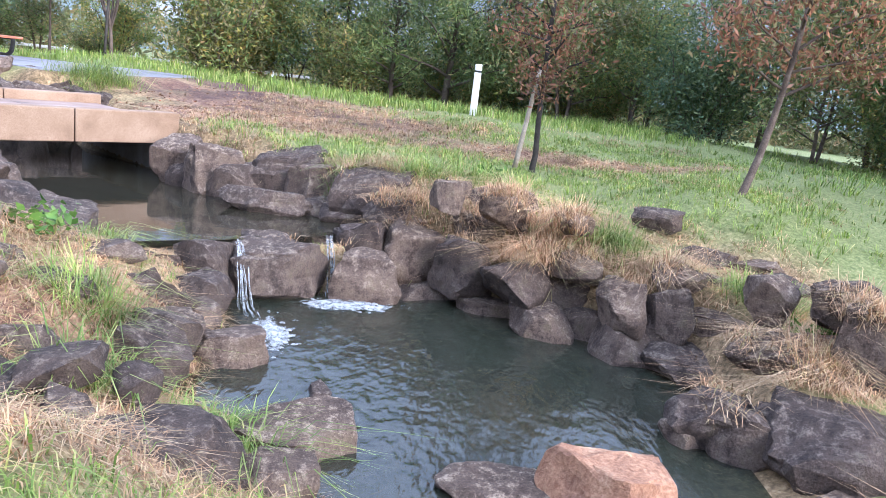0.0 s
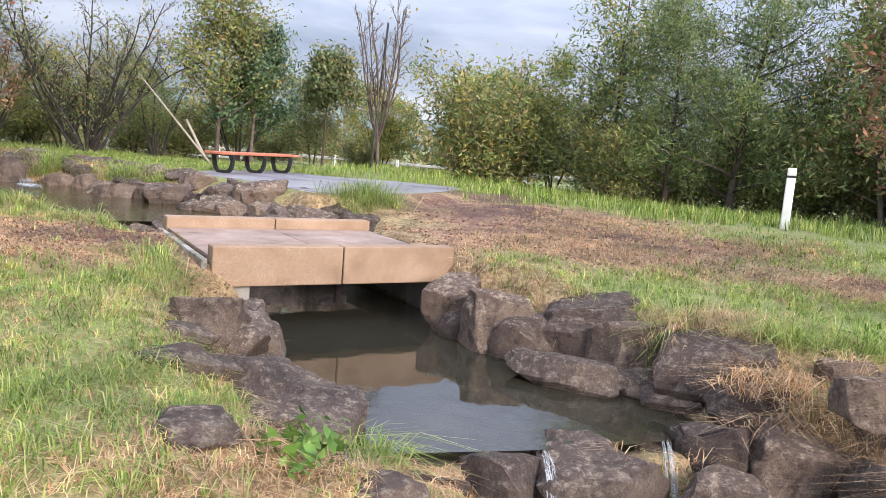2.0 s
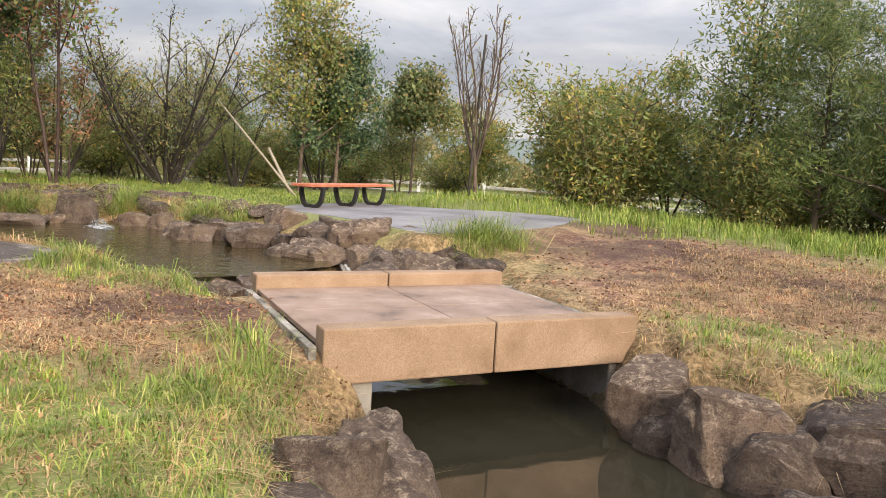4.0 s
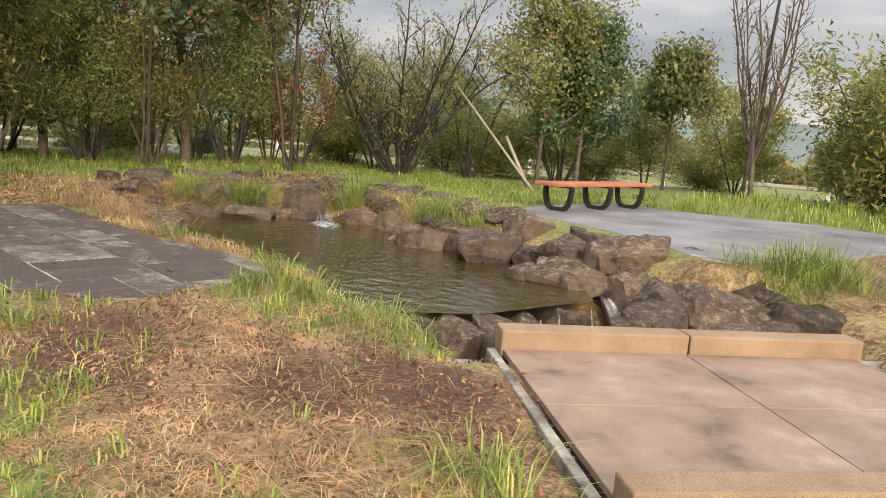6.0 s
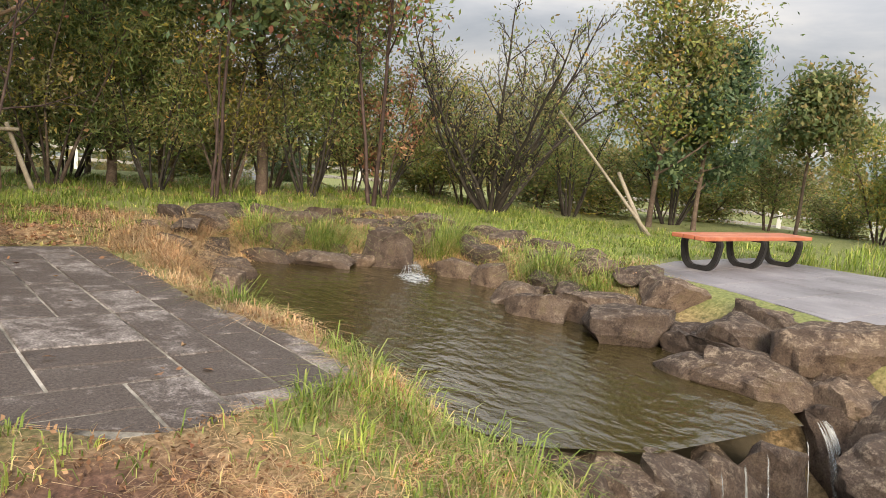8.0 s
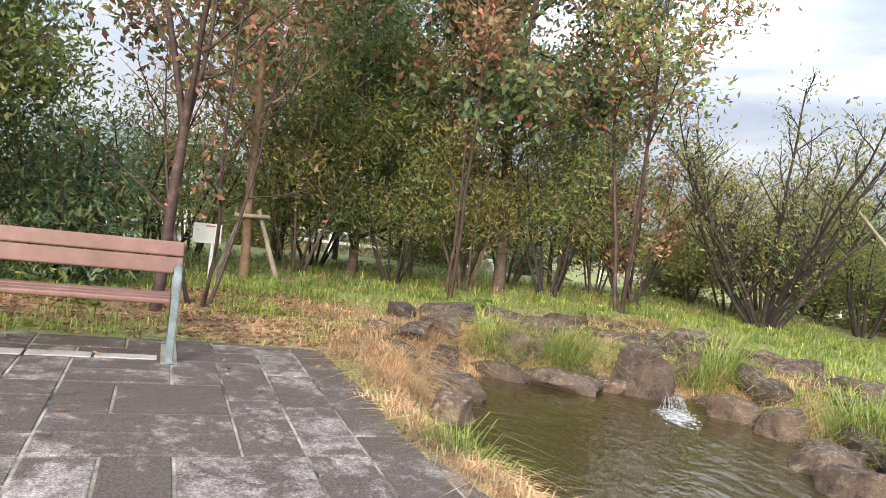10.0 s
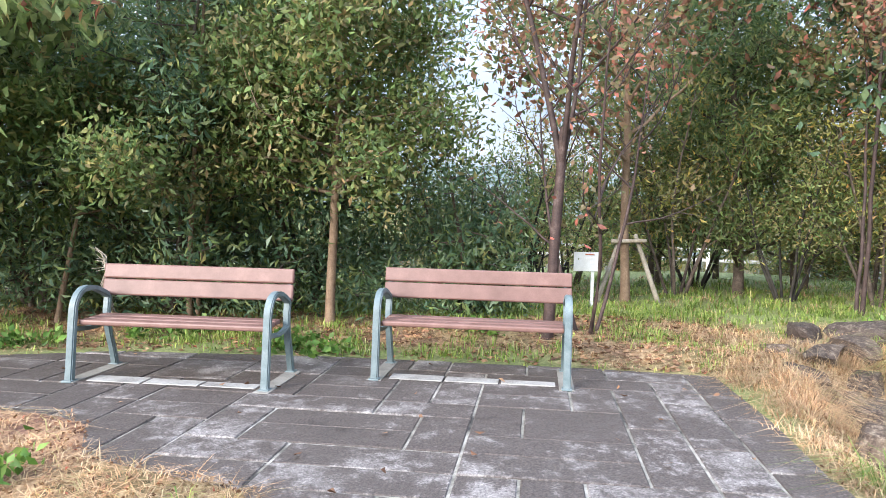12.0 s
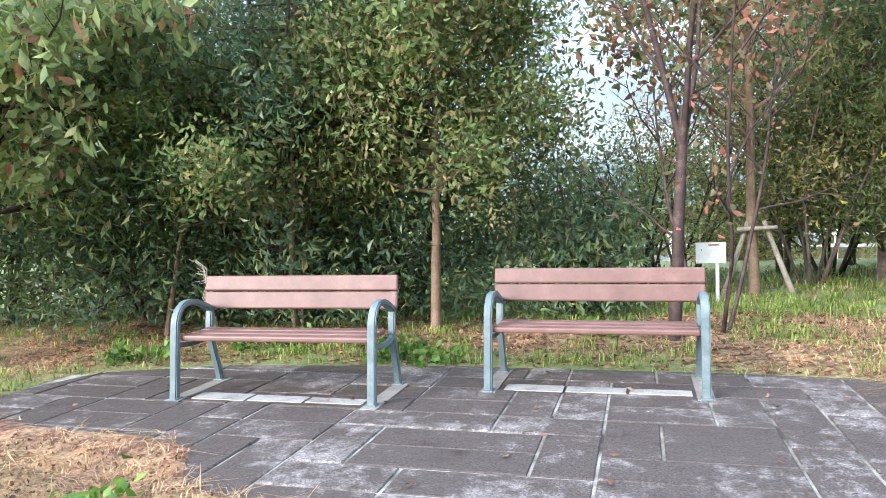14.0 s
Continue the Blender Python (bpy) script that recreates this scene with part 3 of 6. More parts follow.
def arc(points, n=5):
    """Catmull-Rom through (x, z, t) points."""
    P = [np.array(p) for p in points]
    P = [2 * P[0] - P[1]] + P + [2 * P[-1] - P[-2]]
    out = []
    for i in range(1, len(P) - 2):
        for k in range(n):
            t = k / n
            a, b, c, d = P[i - 1:i + 3]
            out.append(tuple(0.5 * (2 * b + (c - a) * t + (2 * a - 5 * b + 4 * c - d) * t * t + (3 * b - 3 * c + d - a) * t ** 3)))
    out.append(tuple(P[-2]))
    return out


def park_bench(m, label):
    b = empty("park_bench", m, label, "bench", "benches on the paved terrace")
    for y in (0.0, 1.42):
        leg = part("arm_and_front_leg", bar(arc([(0.02, -0.01, 0.055), (0.0, 0.2, 0.05), (-0.02, 0.43, 0.048), (-0.045, 0.56, 0.045), (-0.13, 0.635, 0.042), (-0.27, 0.64, 0.04), (-0.40, 0.60, 0.04), (-0.49, 0.56, 0.042)]), 0.055, y), M_STEEL, b, smooth=False)
        rear = part("rear_leg", bar(arc([(-0.60, -0.01, 0.05), (-0.56, 0.12, 0.045), (-0.50, 0.28, 0.045), (-0.47, 0.40, 0.045), (-0.49, 0.56, 0.045), (-0.54, 0.70, 0.035)]), 0.05, y), M_STEEL, b)
        part("seat_bracket", bar(arc([(-0.03, 0.37, 0.035), (-0.2, 0.35, 0.03), (-0.36, 0.35, 0.03), (-0.48, 0.38, 0.035)]), 0.045, y), M_STEEL, b)
        for x, limb in ((0.02, leg), (-0.60, rear)):
            part("foot_plate", box(bmesh.new(), x, y, 0.006, 0.09, 0.075, 0.016, 0.004), M_STEEL, limb)
    tilt = Matrix.Rotation(radians(-10), 4, "Y")
    for z, h, x in ((0.625, 0.125, -0.497), (0.748, 0.112, -0.519)):
        bm = box(bmesh.new(), 0, 0.71, 0, 0.034, 1.50, h, 0.012)
        bmesh.ops.transform(bm, matrix=Matrix.Translation((x, 0, z)) @ tilt, verts=bm.verts)
        part("back_plank", bm, M_SLAT, b)
    for x in (-0.10, -0.225, -0.35):
        bm = box(bmesh.new(), x, 0.71, 0.415 - 0.02 * (x + 0.1), 0.115, 1.365, 0.038, 0.012)
        part("seat_plank", bm, M_SLAT, b)
    return b


first_bench = park_bench(pose(-10.96, 4.655, 1.158), "brown plank park bench with blue-grey metal arms")
bench_two = copy_thing(first_bench, pose(-10.40, 2.575, 1.158, 0, 0, 2))


def stool_bench(m):
    b = empty("backless_bench", m, "backless bench with red-orange plank top and black iron loops", "bench")
    for x in (-0.135, 0.0, 0.135):
        part("top_plank", box(bmesh.new(), x, 1.16, 0.348, 0.128, 2.30, 0.045, 0.01), M_REDTOP, b)
    for y in (0.28, 1.18, 2.0):
        loop = [(-0.20, 0.325, 0.05), (-0.205, 0.25, 0.055), (-0.17, 0.10, 0.06), (-0.10, 0.03, 0.06), (0.0, 0.022, 0.055), (0.10, 0.03, 0.06), (0.17, 0.10, 0.06), (0.205, 0.25, 0.055), (0.20, 0.325, 0.05)]
        leg = part("leg", bar(arc(loop, 4), 0.07, y), M_IRON, b)
        part("bracket", box(bmesh.new(), 0, y, 0.315, 0.42, 0.075, 0.022, 0.004), M_IRON, leg)
    return b


stool_bench(pose(-8.70, 12.15, 1.34, 0, 0, 0))


def marker_post():
    b = empty("marker_post", pose(0.335, 13.767, 1.28), "white square marker post with a dark band in the grass", "post")
    part("shaft", box(bmesh.new(), 0, 0, 0.38, 0.12, 0.12, 0.80, 0.012), M_WHITE, b)
    part("band", box(bmesh.new(), 0, 0, 0.795, 0.114, 0.114, 0.03), M_BLACKBAND, b)
    part("cap", box(bmesh.new(), 0, 0, 0.865, 0.12, 0.12, 0.115, 0.015), M_WHITE, b)
    return b


marker_post()


def sign_board(m):
    b = empty("sign", m, "small blank white notice board on a thin white stake", "sign")
    part("stake", box(bmesh.new(), 0, 0, 0.22, 0.03, 0.04, 0.66, 0.004), M_WHITE, b)
    board = part("board", box(bmesh.new(), 0.025, -0.08, 0.62, 0.016, 0.35, 0.25, 0.004), M_WHITE, b)
    part("red_mark", box(bmesh.new(), 0.036, -0.05, 0.715, 0.006, 0.12, 0.016), M_REDTOP, board)
    return b


sign_board(pose(-15.4, 6.56, 1.2, 0, 0, 8))


# ---- rocks ----
def rock_mesh(seed, sx, sy, sz, cuts=14, rough=0.07, detail=3):
    """A split block: planes cut it, then ridged relief roughens the faces and chips the edges."""
    r = np.random.RandomState(seed)
    bm = bmesh.new()
    bmesh.ops.create_icosphere(bm, subdivisions=detail, radius=1)
    V = np.array([v.co[:] for v in bm.verts])
    V = np.sign(V) * np.abs(V) ** 0.62
    for _ in range(cuts):
        d = r.normal(size=3) * (1, 1, 0.8)
        d /= np.linalg.norm(d)
        o = r.uniform(0.62, 1.0)
        V -= np.outer(np.maximum(V @ d - o, 0) * 0.99, d)
    top = np.array((r.uniform(-0.28, 0.28), r.uniform(-0.28, 0.28), 1.0))
    top /= np.linalg.norm(top)
    V -= np.outer(np.maximum(V @ top - 0.66, 0) * 0.9, top)
    V /= np.abs(V).max(0)
    off = Vector(r.uniform(-50, 50, 3))
    for i, v in enumerate(bm.verts):
        p = Vector(V[i])
        q = Vector((p.x * sx, p.y * sy, p.z * sz)) / 0.3
        ridge = 1 - 2 * abs(noise.noise(q * 1.6 + off))
        step = noise.noise(Vector((q.x * 1.1, q.y * 1.1, q.z * 3.4)) + off)
        k = 1 + rough * (0.9 * noise.fractal(q * 1.3 + off, 0.8, 2.1, 5) - 0.45 * ridge ** 2 + 0.5 * step)
        v.co = (p.x * sx * k, p.y * sy * k, p.z * sz * k)
    bm.normal_update()
    for e in bm.edges:
        e.smooth = e.calc_face_angle(0) < 0.42
    return bm


def rock(x, y, top, sx, sy, sz, turn=0, seed=0, label="", mat=None, tilt=None, group="boulders along the stream", rough=0.13, cuts=20):
    PLACED.append((x, y, max(sx, sy)))
    sx, sy, sz = sx * 1.3, sy * 1.22, sz * 1.06
    TOPS.append((x, y, top, sx, sy, turn))
    r = random.Random(seed)
    tilt = tilt or (r.uniform(-6, 6), r.uniform(-6, 6))
    size = max(sx, sy)
    ob = part("boulder", rock_mesh(seed * 7 + 3, sx, sy, sz, cuts, rough, 5 if size > 0.5 else 4), mat or M_ROCK, None, "", True)
    ob.matrix_world = pose(x, y, top - sz * 0.97, tilt[0], tilt[1], turn)
    return tagged(ob, label, "rock", group)


PLACED = []
TOPS = []

# boulders round the lower pool
rock(-0.69, 5.83, 0.56, 0.35, 0.32, 0.31, 27, 3, "large blocky boulder that dams the pool")
rock(-0.15, 6.35, 0.61, 0.24, 0.24, 0.34, 15, 4, "blocky boulder that dams the pool")
rock(0.33, 6.46, 0.71, 0.31, 0.29, 0.33, 10, 5, "weathered dark brown boulder beside the stream")
rock(0.86, 6.69, 0.78, 0.25, 0.24, 0.19, -6, 6, "weathered dark brown boulder beside the stream")
rock(0.46, 6.27, 0.26, 0.35, 0.20, 0.14, 15, 7, "low flat stone at the waterline")
rock(0.76, 6.14, 0.64, 0.22, 0.22, 0.25, -10, 8, "weathered dark brown boulder beside the stream")
rock(1.20, 5.87, 0.64, 0.24, 0.24, 0.23, -8, 9, "weathered dark brown boulder beside the stream")
rock(1.00, 6.08, 0.25, 0.24, 0.24, 0.14, -2, 10, "weathered dark brown boulder beside the stream")
rock(1.37, 5.67, 0.39, 0.21, 0.21, 0.23, 1, 11, "weathered dark brown boulder beside the stream")
rock(1.67, 5.81, 0.37, 0.18, 0.19, 0.22, -15, 12, "angular dark boulder at the waterline")
rock(1.96, 5.45, 0.34, 0.24, 0.24, 0.20, -2, 13, "weathered dark brown boulder beside the stream")
rock(2.27, 5.47, 0.68, 0.16, 0.16, 0.31, -3, 14, "weathered dark brown boulder beside the stream")
rock(2.64, 5.48, 0.59, 0.28, 0.26, 0.23, -26, 15, "weathered dark brown boulder beside the stream")
rock(2.43, 5.23, 0.30, 0.30, 0.26, 0.16, -14, 16, "weathered dark brown boulder beside the stream")
rock(2.91, 4.76, 0.63, 0.39, 0.35, 0.24, -35, 17, "large rounded dark boulder above the pool")
rock(2.26, 4.26, 0.40, 0.27, 0.26, 0.20, -21, 18, "pale-topped boulder at the waterline")
rock(2.11, 4.18, 0.28, 0.13, 0.15, 0.16, -28, 19, "weathered dark brown boulder beside the stream")
rock(2.34, 4.05, 0.43, 0.15, 0.16, 0.27, -9, 20, "dark wet boulder at the outflow")
rock(2.81, 3.93, 0.55, 0.38, 0.34, 0.31, -29, 21, "large rounded dark boulder at the outflow")
rock(2.50, 4.14, 0.43, 0.08, 0.11, 0.19, -11, 22, "weathered dark brown boulder beside the stream")
rock(2.75, 5.12, 0.93, 0.14, 0.15, 0.19, -13, 23, "weathered dark brown boulder beside the stream")
rock(2.32, 5.67, 0.80, 0.17, 0.18, 0.14, -5, 24, "weathered dark brown boulder beside the stream")
rock(1.59, 5.86, 0.74, 0.18, 0.18, 0.13, -14, 25, "weathered dark brown boulder beside the stream")
rock(1.92, 5.48, 0.68, 0.16, 0.17, 0.22, -21, 26, "weathered dark brown boulder beside the stream")
rock(3.19, 4.55, 0.92, 0.18, 0.19, 0.24, -25, 27, "weathered dark brown boulder beside the stream")
rock(3.12, 4.90, 0.98, 0.17, 0.18, 0.19, -33, 28, "weathered dark brown boulder beside the stream")

# boulders on the near bank
rock(-0.56, 4.37, 0.29, 0.19, 0.19, 0.16, 25, 29, "rounded pale-topped boulder in the pool")
rock(-0.78, 4.04, 0.48, 0.18, 0.19, 0.22, 22, 30, "weathered dark brown boulder beside the stream")
rock(-0.88, 4.72, 0.34, 0.14, 0.15, 0.16, 22, 31, "weathered dark brown boulder beside the stream")
rock(-1.14, 4.51, 0.55, 0.10, 0.12, 0.21, 36, 32, "weathered dark brown boulder beside the stream")
rock(0.16, 3.53, 0.27, 0.26, 0.24, 0.15, 13, 33, "broad flat boulder at the waterline")
rock(0.10, 4.04, 0.16, 0.06, 0.09, 0.08, 2, 34, "small round stone in the pool")
rock(-0.20, 2.88, 0.47, 0.28, 0.27, 0.20, 14, 35, "broad flat boulder in dry grass")
rock(-0.52, 2.61, 0.52, 0.31, 0.22, 0.16, 32, 36, "broad flat dark slab in dry grass")
rock(0.17, 3.05, 0.30, 0.17, 0.17, 0.16, 15, 37, "weathered dark brown boulder beside the stream")
rock(-0.53, 3.22, 0.53, 0.09, 0.11, 0.12, 29, 38, "weathered dark brown boulder beside the stream")
rock(-0.79, 3.11, 0.59, 0.14, 0.15, 0.09, 28, 39, "flat stone in dry grass")
rock(-0.64, 2.85, 0.51, 0.10, 0.12, 0.10, 34, 40, "flat stone in dry grass")
rock(1.21, 3.23, 0.23, 0.30, 0.17, 0.13, -8, 41, "weathered dark brown boulder beside the stream")
rock(1.55, 6.06, 0.99, 0.13, 0.15, 0.10, -3, 42, "half-buried dark stone in grass")
rock(2.39, 6.91, 1.01, 0.19, 0.19, 0.14, -6, 43, "half-buried dark stone in grass")
rock(0.55, 6.18, 1.09, 0.12, 0.14, 0.13, -4, 44, "half-buried dark stone in grass")
rock(1.00, 6.26, 1.08, 0.16, 0.17, 0.16, -3, 45, "half-buried dark stone in grass")

# boulders round the middle pool
rock(-2.40, 7.91, 1.05, 0.25, 0.24, 0.36, 19, 46, "tall grey boulder against the bridge beam")
rock(-1.90, 7.62, 1.06, 0.28, 0.26, 0.37, 20, 47, "tall grey boulder beside the pool")
rock(-1.27, 7.68, 1.00, 0.41, 0.36, 0.34, 3, 48, "large dark boulder beside the pool")
rock(-1.11, 6.99, 0.73, 0.39, 0.23, 0.19, 10, 49, "long flat ledge stone at the waterline")
rock(-0.22, 7.15, 1.03, 0.36, 0.34, 0.36, 1, 50, "large dark boulder beside the pool")
rock(-0.43, 6.91, 0.65, 0.17, 0.17, 0.13, 10, 51, "rounded pale stone at the waterline")
rock(-3.19, 5.57, 1.09, 0.20, 0.20, 0.27, 36, 52, "sloping boulder on the bank")
rock(-3.22, 5.98, 0.86, 0.25, 0.24, 0.24, 40, 53, "sloping slab-like boulder on the bank")
rock(-2.80, 5.21, 0.83, 0.20, 0.20, 0.14, 31, 54, "weathered dark brown boulder beside the stream")
rock(-2.59, 5.26, 0.70, 0.27, 0.16, 0.11, 35, 55, "sloping slab-like boulder on the bank")
rock(-2.24, 5.19, 0.71, 0.30, 0.28, 0.18, 24, 56, "sloping slab-like boulder on the bank")
rock(-2.26, 4.38, 0.84, 0.15, 0.16, 0.09, 50, 57, "weathered dark brown boulder beside the stream")

# stones seen on the banks further on
rock(0.89, 6.69, 0.82, 0.33, 0.28, 0.17, -9, 58, "weathered dark brown boulder beside the stream")
rock(0.52, 6.91, 1.04, 0.15, 0.16, 0.16, 4, 59, "weathered dark brown boulder beside the stream")
rock(1.04, 6.95, 1.02, 0.27, 0.25, 0.19, -10, 60, "dark flat stone in grass")
rock(-2.07, 4.18, 0.95, 0.15, 0.16, 0.10, 49, 61, "flat stone in grass")
rock(-1.56, 3.48, 0.79, 0.16, 0.11, 0.09, 39, 62, "flat stone in grass")

# dark rocks below the platform and beside the weir
rock(-8.79, 10.16, 1.18, 0.24, 0.23, 0.17, 41, 63, "dark rock at the pond's edge")
rock(-7.89, 10.23, 1.31, 0.27, 0.26, 0.25, 41, 64, "smooth dark sloping boulder below the platform")
rock(-8.11, 11.07, 1.49, 0.26, 0.25, 0.27, 45, 65, "smooth dark sloping boulder below the platform")
rock(-9.13, 11.58, 1.39, 0.18, 0.18, 0.17, 49, 66, "dark rock below the platform")
rock(-7.14, 10.57, 1.40, 0.33, 0.30, 0.28, 35, 67, "smooth dark sloping boulder below the platform")
rock(-6.68, 10.08, 1.23, 0.33, 0.30, 0.20, 22, 68, "smooth dark sloping boulder below the platform")
rock(-6.47, 10.51, 1.51, 0.31, 0.29, 0.29, 30, 69, "smooth dark sloping boulder below the platform")
rock(-6.11, 10.82, 1.40, 0.26, 0.25, 0.21, 18, 70, "smooth dark sloping boulder below the platform")
rock(-7.07, 9.90, 1.17, 0.20, 0.20, 0.17, 41, 71, "low ledge stone at the waterline")

# rocks at the head of the pond
rock(-11.02, 8.24, 1.18, 0.23, 0.22, 0.16, 73, 80, "weathered dark brown boulder beside the stream")
rock(-10.32, 7.96, 1.18, 0.14, 0.15, 0.15, 55, 81, "weathered dark brown boulder beside the stream")
rock(-11.51, 9.56, 1.16, 0.32, 0.28, 0.16, 49, 82, "flat-faced grey boulder at the pond's head")
rock(-11.36, 9.98, 1.13, 0.12, 0.14, 0.14, 59, 83, "weathered dark brown boulder beside the stream")
rock(-12.86, 11.09, 1.48, 0.17, 0.17, 0.22, 55, 84, "weathered dark brown boulder beside the stream")
rock(-12.35, 7.97, 1.39, 0.15, 0.16, 0.16, 74, 85, "dark rock in dry grass")
rock(-12.14, 9.22, 1.42, 0.20, 0.20, 0.27, 71, 86, "upright rock on the pond bank")
rock(-11.29, 10.26, 1.38, 0.23, 0.22, 0.27, 52, 87, "weathered dark brown boulder beside the stream")
rock(-11.51, 10.96, 1.39, 0.17, 0.18, 0.25, 57, 88, "weathered dark brown boulder beside the stream")
rock(-10.55, 10.70, 1.23, 0.19, 0.19, 0.21, 47, 89, "weathered dark brown boulder beside the stream")
rock(-10.08, 10.71, 1.25, 0.17, 0.18, 0.22, 54, 90, "weathered dark brown boulder beside the stream")
rock(-9.30, 10.37, 1.22, 0.25, 0.24, 0.21, 44, 91, "weathered dark brown boulder beside the stream")
rock(-10.84, 11.60, 1.45, 0.22, 0.22, 0.21, 35, 92, "weathered dark brown boulder beside the stream")
rock(-10.81, 12.04, 1.38, 0.18, 0.19, 0.16, 37, 93, "weathered dark brown boulder beside the stream")
rock(-9.17, 11.35, 1.44, 0.23, 0.22, 0.16, 43, 94, "weathered dark brown boulder beside the stream")
rock(-8.55, 10.56, 1.27, 0.31, 0.29, 0.23, 30, 95, "smooth dark boulder at the pond's edge")
rock(-8.23, 10.53, 1.10, 0.19, 0.19, 0.14, 23, 96, "weathered dark brown boulder beside the stream")
rock(-13.07, 10.07, 1.40, 0.24, 0.23, 0.14, 60, 97, "weathered dark brown boulder beside the stream")
rock(-11.59, 11.53, 1.40, 0.20, 0.20, 0.16, 44, 98, "weathered dark brown boulder beside the stream")

rock(-1.58, 5.14, 0.54, 0.26, 0.27, 0.30, 38, 301, "mossy boulder that dams the pool")
rock(-1.16, 5.50, 0.57, 0.24, 0.26, 0.32, 30, 302, "mossy boulder that dams the pool")
rock(-6.24, 8.52, 0.985, 0.19, 0.24, 0.34, 5, 303, "mossy wet weir stone")
rock(-6.22, 8.92, 0.975, 0.18, 0.24, 0.34, 8, 304, "mossy wet weir stone")
rock(-6.20, 9.32, 0.985, 0.18, 0.24, 0.34, 0, 305, "mossy wet weir stone")
rock(-6.40, 8.18, 1.02, 0.22, 0.20, 0.34, 0, 306, "mossy wet weir stone")
rock(-6.05, 10.14, 1.14, 0.34, 0.28, 0.46, -30, 307, "dark wet boulder beside the weir")
rock(-5.50, 10.16, 1.13, 0.34, 0.28, 0.46, -35, 308, "dark wet boulder beside the weir")
rock(-4.95, 10.05, 1.13, 0.36, 0.26, 0.44, -30, 309, "dark wet boulder beside the weir")
rock(-8.35, 10.72, 1.20, 0.40, 0.30, 0.34, -15, 310, "smooth dark sloping boulder below the platform")
rock(-7.72, 10.80, 1.27, 0.44, 0.36, 0.40, -25, 311, "smooth dark sloping boulder below the platform")
rock(-7.08, 10.48, 1.22, 0.44, 0.34, 0.40, -28, 312, "smooth dark sloping boulder below the platform")
rock(-7.95, 11.25, 1.38, 0.44, 0.30, 0.34, -15, 313, "smooth dark sloping boulder below the platform")
rock(-7.20, 11.05, 1.37, 0.42, 0.30, 0.36, -25, 314, "smooth dark sloping boulder below the platform")
rock(-6.52, 10.60, 1.29, 0.44, 0.32, 0.40, -30, 315, "smooth dark sloping boulder below the platform")
rock(-5.85, 10.55, 1.28, 0.36, 0.24, 0.36, -30, 316, "smooth dark sloping boulder below the platform")

rock(-3.32, 6.12, 0.82, 0.40, 0.22, 0.34, -42, 331, "sloping slab-like boulder on the bank")
rock(-2.80, 5.66, 0.74, 0.40, 0.24, 0.30, -42, 332, "sloping slab-like boulder on the bank")
rock(-2.28, 5.22, 0.66, 0.38, 0.26, 0.28, -38, 333, "sloping slab-like boulder on the bank")
rock(-1.92, 4.96, 0.62, 0.34, 0.24, 0.26, -30, 334, "sloping slab-like boulder on the bank")
rock(-2.62, 5.28, 0.86, 0.30, 0.20, 0.22, -35, 335, "sloping slab-like boulder on the bank")
rock(-3.12, 5.74, 0.93, 0.28, 0.20, 0.22, -40, 336, "sloping slab-like boulder on the bank")
rock(-6.02, 10.80, 1.31, 0.34, 0.26, 0.34, -20, 337, "dark rock below the platform")
rock(-5.45, 10.52, 1.24, 0.34, 0.24, 0.34, -25, 338, "dark rock beside the weir")
rock(-4.95, 10.42, 1.20, 0.30, 0.22, 0.30, -25, 339, "dark rock beside the weir")

rock(-6.50, 11.02, 1.36, 0.34, 0.24, 0.30, -25, 341, "dark rock below the platform")
rock(-5.55, 10.98, 1.30, 0.30, 0.24, 0.30, -25, 342, "dark rock below the platform")

rock(-2.14, 7.72, 0.86, 0.26, 0.22, 0.34, 30, 351, "dark boulder packed between larger ones")
rock(-1.62, 7.55, 0.84, 0.26, 0.22, 0.32, 10, 352, "dark boulder packed between larger ones")
rock(-0.74, 7.42, 0.98, 0.32, 0.26, 0.36, 15, 353, "large dark boulder beside the pool")
rock(-0.75, 7.12, 0.70, 0.26, 0.18, 0.22, 5, 354, "low stone at the waterline")
rock(0.12, 6.72, 0.90, 0.26, 0.24, 0.34, 20, 355, "dark boulder packed between larger ones")
rock(0.62, 6.52, 0.66, 0.26, 0.22, 0.30, 0, 356, "dark boulder packed between larger ones")
rock(1.42, 5.98, 0.56, 0.24, 0.20, 0.28, -15, 357, "dark boulder packed between larger ones")
rock(2.14, 5.48, 0.52, 0.24, 0.20, 0.28, -25, 358, "dark boulder packed between larger ones")

# boulders right of the weir, and the rest of the dam
rock(-5.55, 9.60, 1.10, 0.28, 0.27, 0.40, -20, 361, "rounded dark wet boulder beside the weir")
rock(-5.08, 9.78, 1.14, 0.36, 0.30, 0.45, -30, 362, "large dark boulder beside the weir")
rock(-4.70, 10.02, 1.12, 0.30, 0.26, 0.42, -25, 363, "dark boulder beside the weir")
rock(-5.38, 10.18, 1.22, 0.36, 0.28, 0.38, -30, 364, "smooth dark sloping boulder below the platform")
rock(-5.80, 10.02, 1.20, 0.30, 0.24, 0.38, -30, 365, "smooth dark sloping boulder below the platform")
rock(-6.28, 10.36, 1.27, 0.38, 0.28, 0.38, -30, 366, "smooth dark sloping boulder below the platform")
rock(-4.85, 10.42, 1.20, 0.30, 0.24, 0.32, -20, 367, "dark rock below the platform")
rock(-5.35, 10.62, 1.27, 0.34, 0.24, 0.32, -25, 368, "dark rock below the platform")
rock(-0.38, 6.30, 0.47, 0.20, 0.20, 0.30, 20, 369, "dark wet stone behind the waterfall")
